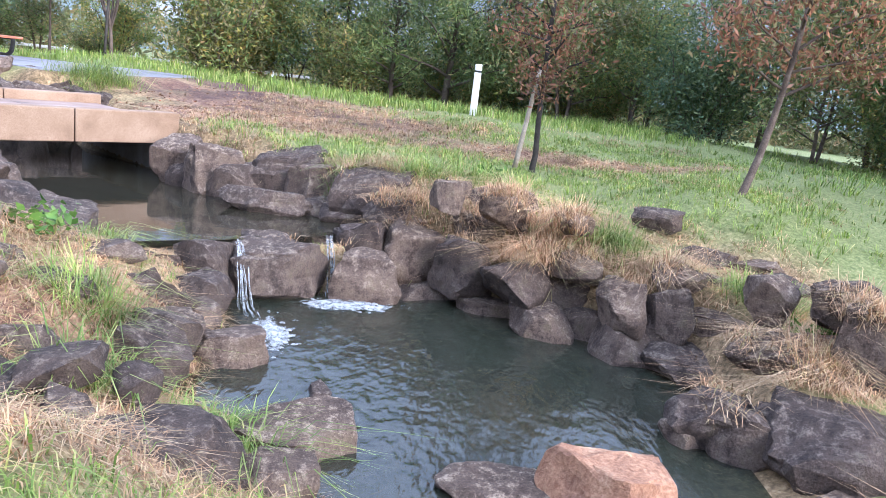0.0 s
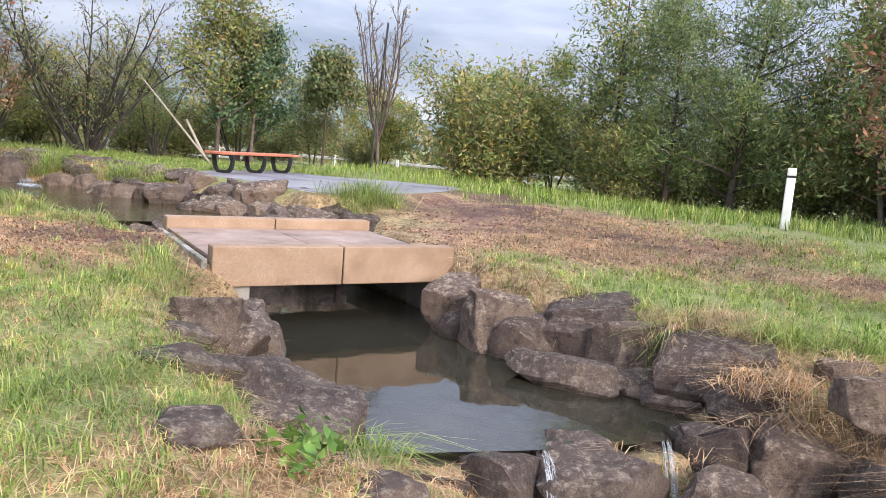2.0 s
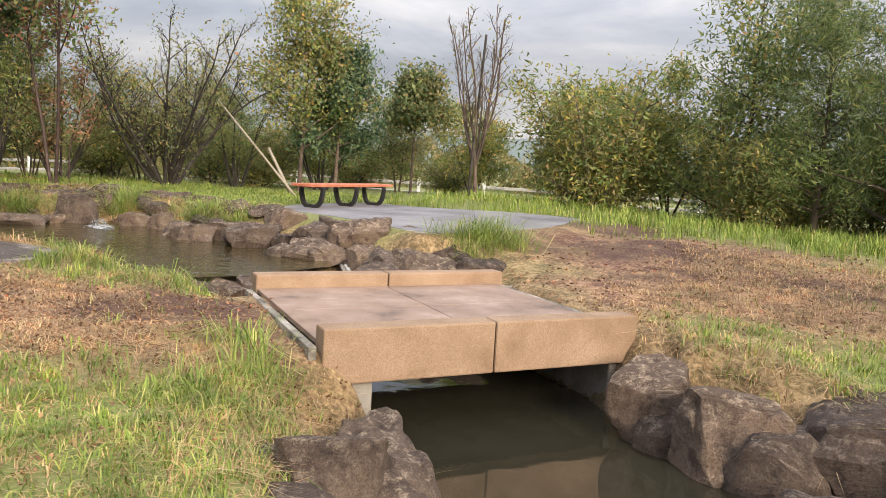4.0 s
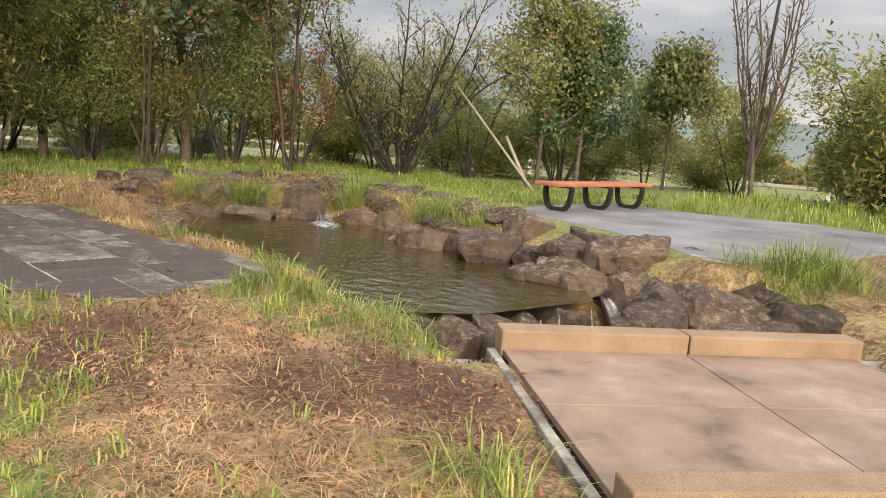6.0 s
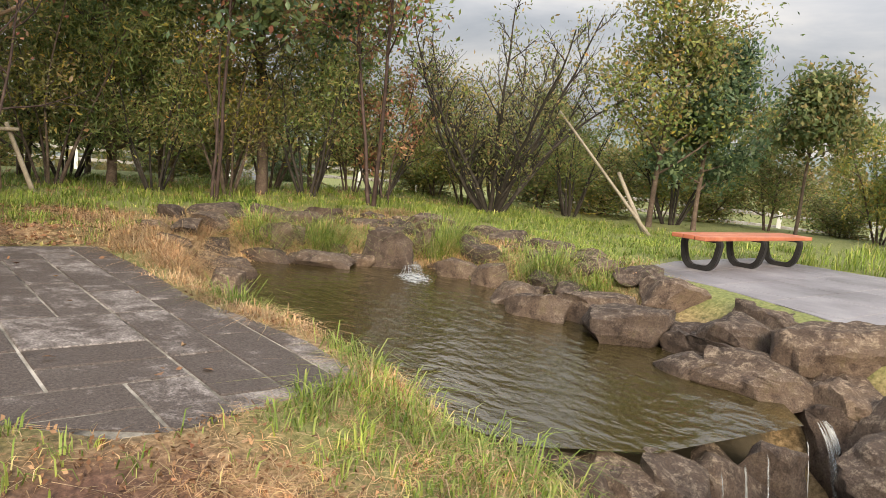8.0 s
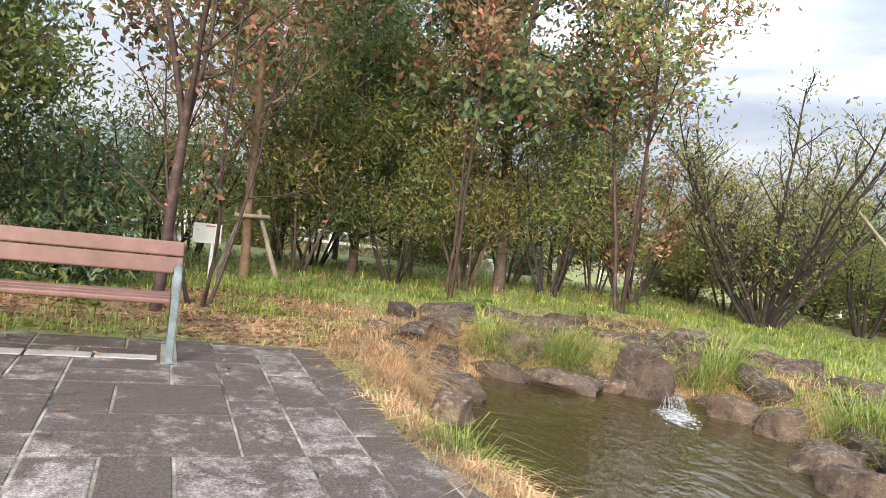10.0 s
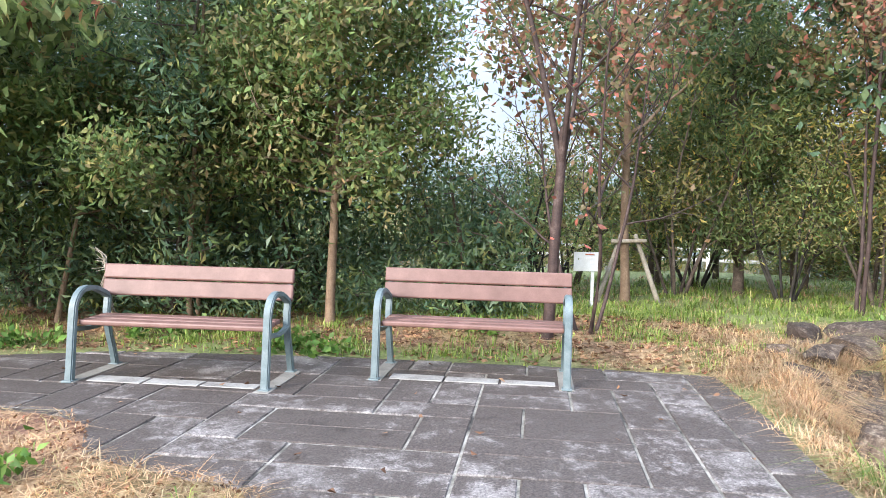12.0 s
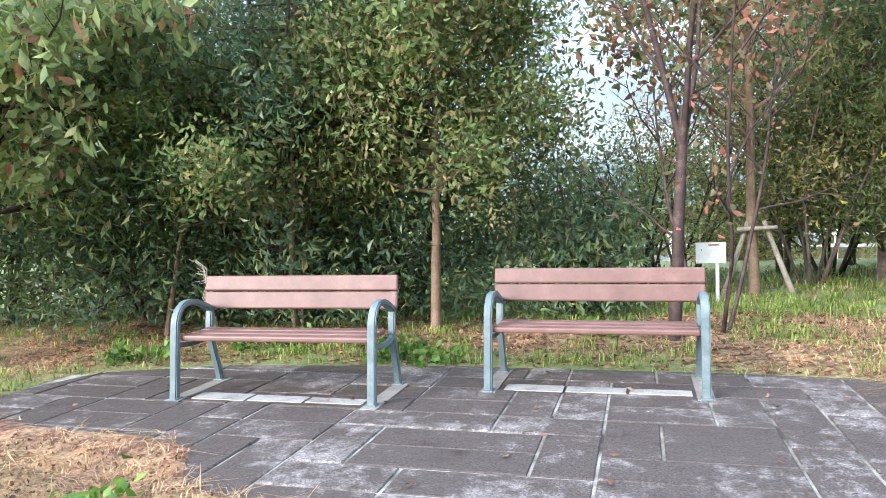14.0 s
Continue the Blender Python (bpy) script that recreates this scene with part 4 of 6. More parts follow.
rock(-0.98, 5.02, 0.48, 0.20, 0.20, 0.30, 30, 370, "blocky boulder below the dam")
rock(-1.32, 4.93, 0.47, 0.18, 0.18, 0.28, 15, 371, "blocky boulder below the dam")
rock(-0.74, 3.84, 0.47, 0.20, 0.18, 0.25, 25, 372, "blocky brown boulder on the near bank")

rock(-6.56, 8.10, 1.03, 0.20, 0.20, 0.40, 20, 380, "mossy wet weir stone")
rock(-6.82, 7.95, 1.06, 0.20, 0.18, 0.36, -10, 381, "mossy stone at the pond's edge")
rock(-0.04, 5.96, 0.56, 0.24, 0.22, 0.36, 12, 373, "blocky wet boulder beside the small waterfall")
rock(-2.35, 5.02, 0.74, 0.32, 0.20, 0.25, -40, 374, "sloping slab-like boulder on the bank")
rock(-1.85, 4.36, 0.68, 0.22, 0.19, 0.20, 20, 375, "brown boulder half buried in the grassy bank")
rock(-1.75, 3.88, 0.80, 0.22, 0.13, 0.14, 35, 376, "flat stone in grass")
rock(-1.36, 3.86, 0.67, 0.26, 0.19, 0.20, 25, 377, "brown boulder half buried in the grassy bank")
rock(-1.08, 4.55, 0.50, 0.19, 0.17, 0.30, 10, 378, "blocky boulder at the waterline")
rock(-0.88, 4.14, 0.42, 0.22, 0.19, 0.25, 40, 379, "rounded boulder at the waterline")


def build_rocks():
    rng = random.Random(5)
    rock(1.62, 3.14, .43, .27, .25, .30, 20, 177, "bare orange-brown boulder at the pool's outlet", M_ORANGE, (4, -6), cuts=16)
    placed = PLACED
    n = 200

    def scatter(count, where, size, sink, label):
        nonlocal n
        made = tries = 0
        while made < count and tries < count * 40:
            tries += 1
            x, y = where()
            s = rng.uniform(*size)
            if any(math.hypot(x - px, y - py) < (s + pr) * 0.78 for px, py, pr in placed):
                continue
            z = float(land(x, y)[0])
            if abs(x + 3.9) < 1.6 and abs(y - 8.1) < 1.4 and (x + 3.9) * 0.8 + (8.1 - y) * 0.6 > -2:
                continue
            placed.append((x, y, s))
            made += 1
            n += 1
            rock(x, y, z + s * rng.uniform(*sink), s, s * rng.uniform(0.6, 0.95), s * rng.uniform(0.5, 0.75), rng.uniform(0, 180), n, label)

    def along(line, lo, hi):
        def pick():
            k = rng.randrange(len(line) - 1)
            t, d = rng.random(), rng.uniform(lo, hi)
            (ax, ay), (bx, by) = line[k], line[k + 1]
            ln = math.hypot(bx - ax, by - ay)
            return ax + (bx - ax) * t + (by - ay) / ln * d, ay + (by - ay) * t - (bx - ax) / ln * d
        return pick

    scatter(12, along([(0.1, 6.9), (1.2, 6.6), (2.2, 6.1), (3.2, 5.6)], -0.9, 0.2), (0.12, 0.24), (0.1, 0.45), "half-buried dark stone in dry grass")
    scatter(10, along([(2.3, 5.2), (2.5, 4.2), (2.6, 3.0), (3.0, 1.5)], -0.8, 0.1), (0.16, 0.34), (0.3, 0.7), "weathered dark brown boulder beside the stream")
    scatter(9, along([(-3.3, 6.0), (-2.3, 5.1), (-1.4, 4.6), (-1.0, 3.6), (-0.4, 2.6)], 0.0, 0.55), (0.10, 0.22), (0.1, 0.5), "half-buried stone on the grassy bank")
    scatter(7, along([(-0.5, 4.0), (-0.6, 4.9), (-1.0, 5.3)], -0.3, 0.2), (0.08, 0.18), (0.3, 0.7), "wet stone at the waterline")
    scatter(6, along([(-0.6, 5.5), (0.1, 5.95), (0.7, 6.0)], -0.15, 0.3), (0.06, 0.14), (0.6, 1.2), "wet stone below the waterfall")
    scatter(28, along([(-11.5, 8.0), (-12.2, 9.0), (-12.0, 10.6), (-11.0, 11.3), (-9.6, 11.2), (-8.6, 11.2)], -0.45, 0.5), (0.16, 0.30), (0.35, 0.75), "half-buried dark rock on the grassy pond bank")
    scatter(22, along([(-13.0, 8.2), (-13.4, 9.4), (-13.1, 10.6), (-12.2, 11.6), (-11.0, 12.0), (-9.8, 11.9)], -0.25, 0.25), (0.18, 0.34), (0.35, 0.75), "half-buried dark rock on the grassy pond bank")
    scatter(6, along([(-5.0, 9.9), (-5.6, 10.4), (-6.4, 10.5)], -0.3, 0.4), (0.14, 0.26), (0.2, 0.6), "dark rock beside the weir")
    scatter(4, along([(0.4, 2.6), (1.6, 2.3), (2.0, 1.5)], -0.1, 0.3), (0.14, 0.28), (0.2, 0.6), "weathered boulder beside the stream")


build_rocks()


# ---- white water ----
def sheet_fall(name, top, bottom, width, seed, label, strands=26):
    """Falling water: thin wavering strands that part from lip to foot and break up."""
    r = random.Random(seed)
    T, B = Vector(top), Vector(bottom)
    side = (B - T).cross(Vector((0, 0, 1))).normalized()
    V, F = [], []
    for k in range(strands):
        s0 = r.uniform(-0.5, 0.5)
        s1 = s0 + r.uniform(-0.25, 0.25)
        lo, hi = (0, 1) if k % 3 else (r.uniform(0, 0.5), r.uniform(0.7, 1))
        pts, rad = [], []
        for i in range(9):
            q = lo + (hi - lo) * i / 8
            f = min(1.0, q * 1.5)
            p = T.lerp(B, q)
            p.z = T.z + (B.z - T.z) * min(1, 0.25 * f + 0.75 * f * f)
            w = width * (0.55 + 0.9 * q)
            pts.append(p + side * (w * (s0 + (s1 - s0) * q) + r.gauss(0, 0.004)) + Vector((0, 0, r.gauss(0, 0.004))))
            rad.append((0.0015 + 0.003 * r.random()) * (0.35 if i in (0, 8) else 1))
        vs, fs = sweep(pts, rad, 5)
        o = len(V)
        V += [v[:] for v in vs]
        F += [[o + j for j in f] for f in fs]
    ob = quick_mesh(name, np.array(V), np.array(F), M_FOAM, None, True)
    return tagged(ob, label, "waterfall", kind="stuff")


sheet_fall("waterfall", (-0.40, 6.22, 0.50), (-0.24, 5.74, 0.12), 0.09, 1, "small white waterfall between two boulders", 14)
sheet_fall("waterfall", (-0.96, 5.66, 0.50), (-0.62, 5.05, 0.12), 0.09, 2, "narrow white waterfall that runs into the pool", 14)
sheet_fall("waterfall", (-11.15, 10.5, 1.05), (-10.5, 10.12, 0.985), 0.24, 3, "white water that spills into the pond")
sheet_fall("waterfall", (-6.15, 9.75, 0.99), (-5.85, 9.72, 0.54), 0.16, 4, "thin water that spills over the weir")
sheet_fall("waterfall", (1.98, 3.4, 0.13), (2.12, 2.6, -0.03), 0.30, 5, "foaming outflow between boulders", 40)
for k in range(5):
    y = 8.55 + k * 0.21
    sheet_fall("waterfall", (-6.06, y, 0.97), (-5.99, y + 0.02, 0.56), 0.03, 10 + k, "thin trickle over the mossy weir", 4)


def foam_patch(x, y, z, a, b, turn, seed, label, count=380):
    """Broken froth below a fall: many small lobed flakes and bubbles, thinner outwards."""
    r = random.Random(seed)
    V, F = [], []
    for k in range(count):
        q, d = r.uniform(0, 6.283), abs(r.gauss(0, 0.5))
        cx, cy = a * d * math.cos(q), b * d * math.sin(q)
        s = r.uniform(0.006, 0.036) * (1.2 - 0.5 * min(d, 1.4))
        tw, st = r.uniform(0, 3.14), r.uniform(1.0, 2.4)
        o = len(V)
        V.append((cx, cy, 0.006 + s * 0.25))
        for j in range(8):
            e = 6.283 * j / 8
            w = s * r.uniform(0.6, 1.2)
            u, v = w * st * math.cos(e), w * math.sin(e)
            V.append((cx + u * math.cos(tw) - v * math.sin(tw), cy + u * math.sin(tw) + v * math.cos(tw), 0.003))
        F += [(o, o + 1 + j, o + 1 + (j + 1) % 8) for j in range(8)]
    ob = quick_mesh("foam", np.array(V), np.array(F), M_FOAM, None, True)
    ob.matrix_world = pose(x, y, z, 0, 0, turn)
    return tagged(ob, label, "foam", kind="stuff")


foam_patch(-0.18, 5.62, 0.105, 0.26, 0.14, 20, 1, "white froth below the small waterfall")
foam_patch(-0.42, 4.85, 0.105, 0.12, 0.34, 25, 2, "white froth that drifts into the pool")
foam_patch(0.05, 5.68, 0.105, 0.2, 0.10, 10, 3, "white froth below the small waterfall")
foam_patch(-10.5, 10.08, 0.985, 0.32, 0.16, -30, 4, "white froth at the pond's inlet")
foam_patch(2.08, 2.75, 0.105, 0.2, 0.45, 5, 5, "white froth at the outflow")


# ---- trees ----
def tree_parts(seed, h, r0, stems=1, clear=0.35, limbs=12, spread=0.45, rise=0.5, twigs=5, stem_lean=0.05, bend=0.04, droop=0.0, lift=0.0, azimuth=None):
    """Branch tubes and twig lines of a tree at the origin. clear: bare share of the height; rise: how steep the limbs are."""
    r = random.Random(seed)
    tubes, tips = [], []

    def line(p, d, length, n, wob, lift=0.0):
        pts, p, d = [p.copy()], p.copy(), d.normalized()
        for _ in range(n):
            d = (d + Vector((r.gauss(0, wob), r.gauss(0, wob), r.gauss(0, wob) + lift))).normalized()
            p = p + d * (length / n)
            pts.append(p.copy())
        return pts

    if lift:
        bole = line(Vector((0, 0, -0.15)), Vector((0.02, 0.01, 1)), lift + 0.22, 6, 0.03)
        tubes.append((bole, [r0 * 1.5 * (1.2 - 0.35 * i / 6) for i in range(7)], 8, None))
        h -= lift
    for s in range(stems):
        az = r.uniform(0, 6.28) if stems == 1 else (azimuth or 0) + 6.28 * s / stems + r.uniform(-0.4, 0.4)
        ln = stem_lean * r.uniform(0.6, 1.3)
        hh = h * (1 if s == 0 else r.uniform(0.72, 1.0))
        base = Vector((0.06 * math.cos(az), 0.06 * math.sin(az), 0)) * (stems > 1)
        trunk = line((bole[-2].copy() if lift else base + Vector((0, 0, -0.15))), Vector((math.cos(az) * ln, math.sin(az) * ln, 1)), hh + 0.15, 12, bend, 0.02)
        rs = r0 * (1 if stems == 1 else r.uniform(0.55, 0.9))
        rad = [rs * (1.25 if i == 0 else 1) * (1 - 0.9 * i / 12) + 0.006 for i in range(13)]
        tubes.append((trunk, rad, 8, None))
        for k in range(max(3, limbs // stems)):
            f = clear + (0.97 - clear) * (k + r.random()) / max(3, limbs // stems)
            i = min(11, int(f * 12))
            q = trunk[i].lerp(trunk[i + 1], f * 12 - i)
            a2 = k * 2.4 + r.uniform(-0.5, 0.5) + az
            size = h * spread * (1.0 - 0.62 * ((f - clear) / (1 - clear)) ** 1.3) * r.uniform(0.7, 1.15)
            d = Vector((math.cos(a2), math.sin(a2), rise * r.uniform(0.6, 1.5)))
            limb = line(q, d, size, 7, 0.10, 0.03 - droop)
            lr = max(0.008, rad[i] * 0.5)
            tubes.append((limb, [lr * (1 - 0.85 * j / 7) + 0.003 for j in range(8)], 5, None))
            for t in range(twigs):
                g = 0.25 + 0.75 * (t + r.random()) / twigs
                j = min(6, int(g * 7))
                q2 = limb[j].lerp(limb[j + 1], g * 7 - j)
                dd = (limb[j + 1] - limb[j]).normalized() + Vector((r.gauss(0, 0.6), r.gauss(0, 0.6), r.gauss(0.1, 0.4)))
                twig = line(q2, dd, size * r.uniform(0.25, 0.5), 4, 0.14, -droop)
                tubes.append((twig[::2], [0.006, 0.004, 0.002], 3, limb))
                tips.append(twig)
            tips.append(limb[4:])
    return tubes, tips


def leaf_cloud(seed, tips, count, size, sigma, slim=0.5, hang=0.3, far=False):
    """Folded four-sided leaves in clumps along the twigs."""
    r = np.random.RandomState(seed)
    k = len(tips)
    wt = r.gamma(1.2, 1.0, k)
    pick = r.choice(k, count, p=wt / wt.sum())
    P = np.array([[t[i][:] for i in np.linspace(0, len(t) - 1, 4).astype(int)] for t in tips])
    f = r.uniform(0, 2.999, count) ** 1.0
    i = f.astype(int)
    fr = (f - i)[:, None]
    c = P[pick, i] * (1 - fr) + P[pick, i + 1] * fr + r.normal(size=(count, 3)) * sigma
    d = r.normal(size=(count, 3))
    d[:, 2] -= hang
    d /= np.linalg.norm(d, axis=1)[:, None]
    out = c * np.array((1, 1, 0))
    out /= np.linalg.norm(out, axis=1)[:, None] + 1e-3
    nrm = r.normal(size=(count, 3)) * 0.55 + out * 0.75 + np.array((0, 0, 0.75))
    s = np.cross(d, nrm)
    s /= np.linalg.norm(s, axis=1)[:, None] + 1e-6
    up = np.cross(s, d)
    L = (size * r.uniform(0.6, 1.3, count))[:, None]
    W = L * slim * 0.5
    a, t = c - d * L * 0.5, c + d * L * 0.5
    m1, m2 = c + s * W - up * W * 0.35, c - s * W - up * W * 0.35
    if far:
        return np.stack([a + s * W * 0.5, m1, t], 1).reshape(-1, 3), np.arange(count * 3).reshape(-1, 3)
    V = np.stack([a, m1, t, m2], 1).reshape(-1, 3)
    F = np.arange(count * 4).reshape(-1, 4)
    F = np.concatenate([F[:, [0, 1, 2]], F[:, [0, 2, 3]]], 0)
    return V, F


def tubes_mesh(tubes):
    V, F3 = [], []
    o = 0
    for pts, rad, sides, _ in tubes:
        vs, fs = sweep(pts, rad, sides)
        V += [v[:] for v in vs]
        F3 += [[o + q for q in f] for f in fs]
        o += len(vs)
    return np.array(V), np.array(F3)


def tree(name, x, y, z, seed, label, category="tree", bark=None, leaves=((None, 1),), count=6000, size=0.09, sigma=0.12, slim=0.5, hang=0.3, turn=0, group="", split=True, **shape):
    root = empty(name, pose(x, y, z, 0, 0, turn), label, category, group)
    tubes, tips = tree_parts(seed, **shape)
    trunks = [t for t in tubes if t[2] == 8]
    rest = [t for t in tubes if t[2] != 8]
    for t in trunks:
        V, F = tubes_mesh([t])
        quick_mesh("trunk", V, F, bark or M_BARK, root, True)
    if split:
        for t in rest:
            if t[2] == 5:
                group_ = [t] + [u for u in rest if u[2] == 3 and u[3] is t[0]]
                V, F = tubes_mesh(group_)
                quick_mesh("limb", V, F, bark or M_BARK, root, True)
    else:
        V, F = tubes_mesh([t for i, t in enumerate(rest) if t[2] == 5 or i % 5 == 0])
        tagged(quick_mesh("branchwork", V, F, bark or M_BARK, root, True), kind="stuff")
    for i, (mat, share) in enumerate(leaves):
        if count * share >= 1:
            far = not split
            V, F = leaf_cloud(seed * 3 + i, tips, int(count * share * (2 if far else 1)), size * (0.8 if far else 1), sigma, slim * (1.5 if far else 1), hang, far)
            quick_mesh("crown", V, F, mat, root)
    return root


def ground_z(x, y):
    return float(land(np.array(x), np.array(y))[0])


def plant(name, x, y, seed, label, **k):
    return tree(name, x, y, ground_z(x, y), seed, label, **k)


# far side of the pond
plant("young_tree", -15.0, 9.7, 11, "thin twin-stemmed young tree with reddish leaves", bark=M_BARKRED, leaves=((L_RED, 0.6), (L_OLIVE, 0.4)), count=6500, size=0.095, sigma=0.16, h=6.2, r0=0.026, stems=2, stem_lean=0.10, clear=0.40, limbs=18, spread=0.28, rise=0.9)
plant("tree", -16.6, 11.2, 12, "large dark green broadleaved tree behind the pond", leaves=((L_DARK, 0.35), (L_DEEP, 0.5), (L_RED, 0.15)), count=16000, size=0.15, sigma=0.22, h=7.5, r0=0.099, clear=0.25, limbs=26, spread=0.36, rise=0.35)
plant("cherry_tree", -14.45, 12.1, 13, "slim cherry tree with green and reddish leaves", bark=M_BARKRED, leaves=((L_GREEN, 0.5), (L_RED, 0.5)), count=8000, size=0.095, sigma=0.18, h=6.0, r0=0.032, stems=2, stem_lean=0.22, clear=0.36, limbs=18, spread=0.30, rise=0.9)
plant("spreading_shrub_tree", -14.3, 14.6, 14, "bushy dark many-stemmed tree with thin leaves", bark=M_BARKDARK, leaves=((L_OLIVE, 0.6), (L_GREEN, 0.4)), count=9500, size=0.07, sigma=0.12, slim=0.4, h=3.9, r0=0.05, stems=14, stem_lean=0.72, bend=0.07, clear=0.12, limbs=168, spread=0.26, rise=1.3, twigs=10)
plant("tree", -12.65, 17.0, 15, "yellow-green leafy tree behind the leaning pole", bark=M_BARK, leaves=((L_YELLOW, 0.2), (L_GREEN, 0.45), (L_OLIVE, 0.35)), count=12000, size=0.095, sigma=0.2, h=4.1, r0=0.055, clear=0.26, limbs=26, spread=0.48, rise=0.5)
plant("evergreen_tree", -12.35, 18.0, 16, "dark evergreen tree behind the bench", leaves=((L_DARK, 1.0),), count=9450, size=0.125, sigma=0.17, h=3.3, r0=0.05, clear=0.25, limbs=16, spread=0.36, rise=0.5)
plant("bare_tree", -8.25, 17.3, 17, "nearly bare upright tree with thin grey branches", bark=M_BARK, leaves=((L_YELLOW, 1.0),), count=200, size=0.07, sigma=0.08, h=3.9, r0=0.027, stems=8, stem_lean=0.36, lift=0.75, bend=0.06, clear=0.15, limbs=72, spread=0.24, rise=2.4, twigs=7)
plant("tree", -11.14, 19.5, 18, "small leafy tree with an open crown", leaves=((L_DEEP, 0.6), (L_OLIVE, 0.4)), count=6075, size=0.125, sigma=0.18, h=2.9, r0=0.035, clear=0.5, limbs=12, spread=0.36, rise=0.5)

plant("sapling", -15.2, 12.9, 28, "small sapling with orange-red autumn leaves", bark=M_BARKRED, leaves=((L_RED, 0.4), (L_LITTER, 0.6)), count=1500, size=0.08, sigma=0.12, h=2.3, r0=0.02, stems=2, stem_lean=0.2, clear=0.3, limbs=12, spread=0.26, rise=0.8)

# terrace side
plant("cherry_tree", -12.9, 5.95, 21, "cherry tree with dark red bark and sparse leaves", bark=M_BARKRED, leaves=((L_RED, 0.7), (L_OLIVE, 0.3)), count=3600, size=0.085, sigma=0.18, h=5.6, r0=0.034, stems=3, stem_lean=0.30, lift=2.0, clear=0.12, limbs=16, spread=0.36, rise=0.8)
plant("sapling", -13.2, 6.35, 22, "thin sapling with bare arching twigs and few red leaves", bark=M_BARKRED, leaves=((L_RED, 1.0),), count=420, size=0.075, sigma=0.14, h=3.2, r0=0.022, stems=3, stem_lean=0.35, clear=0.35, limbs=15, spread=0.42, rise=0.9)
propped = plant("staked_tree", -15.9, 7.05, 23, "pale-trunked tree held by timber stakes", bark=M_BARKPALE, leaves=((L_RUST, 0.35), (L_DEEP, 0.65)), count=9000, size=0.125, sigma=0.2, h=6.6, r0=0.062, clear=0.30, limbs=22, spread=0.36, rise=0.5)
plant("maple_tree", -13.3, 3.64, 24, "maple tree with a pale tan trunk and feathery green leaves", bark=M_BARKPALE, leaves=((L_GREEN, 0.75), (L_OLIVE, 0.25)), count=29000, size=0.088, sigma=0.22, slim=0.42, h=4.4, r0=0.05, bend=0.02, clear=0.33, limbs=34, spread=0.33, rise=0.12)
plant("maple_tree", -13.4, 2.07, 25, "slim maple with a pale trunk and feathery leaves", bark=M_BARKPALE, leaves=((L_GREEN, 0.6), (L_OLIVE, 0.4)), count=16000, size=0.088, sigma=0.17, slim=0.42, h=4.6, r0=0.034, stems=2, stem_lean=0.12, clear=0.3, limbs=16, spread=0.32, rise=0.2)
plant("maple_tree", -12.9, 0.72, 26, "small leaning maple with light green feathery leaves", bark=M_BARKPALE, leaves=((L_GREEN, 1.0),), count=6000, size=0.11, sigma=0.13, slim=0.33, h=2.9, r0=0.028, stem_lean=0.30, clear=0.40, limbs=12, spread=0.34, rise=0.3, turn=200)
plant("cherry_tree", -11.15, -0.45, 27, "forked cherry tree with large drooping green leaves", bark=M_BARKRED, leaves=((L_CHERRY, 0.96), (L_RED, 0.04)), count=20000, size=0.155, sigma=0.19, slim=0.45, hang=1.0, h=4.9, r0=0.068, stems=4, stem_lean=0.42, lift=0.72, clear=0.16, limbs=40, spread=0.56, rise=0.3, turn=30)


def evergreen_hedge(x, y, seed, w, h, count, label="dense dark evergreen shrub behind the benches"):
    return plant("evergreen_shrub", x, y, seed, label, category="shrub", leaves=((L_DARK, 0.55), (L_DEEP, 0.3), (L_GREEN, 0.15)), count=count, size=0.15, sigma=0.22, slim=0.42, hang=0.5, h=h, r0=0.043, stems=6, stem_lean=w, clear=0.02, limbs=60, spread=0.30, rise=0.10, droop=0.035, group="evergreen shrubs behind the terrace", split=False)


for k, (x, y, h) in enumerate(((-13.6, -2.2, 5.4), (-13.9, -0.2, 5.0), (-13.9, 1.5, 5.6), (-14.8, 2.9, 4.8), (-15.6, 1.2, 6.0), (-15.8, -1.2, 6.6), (-13.2, -4.2, 5.8), (-14.6, 5.0, 1.9))):
    evergreen_hedge(x, y, 40 + k, 0.32, h, 12000 if k < 4 else 6000 if k < 7 else 3500)


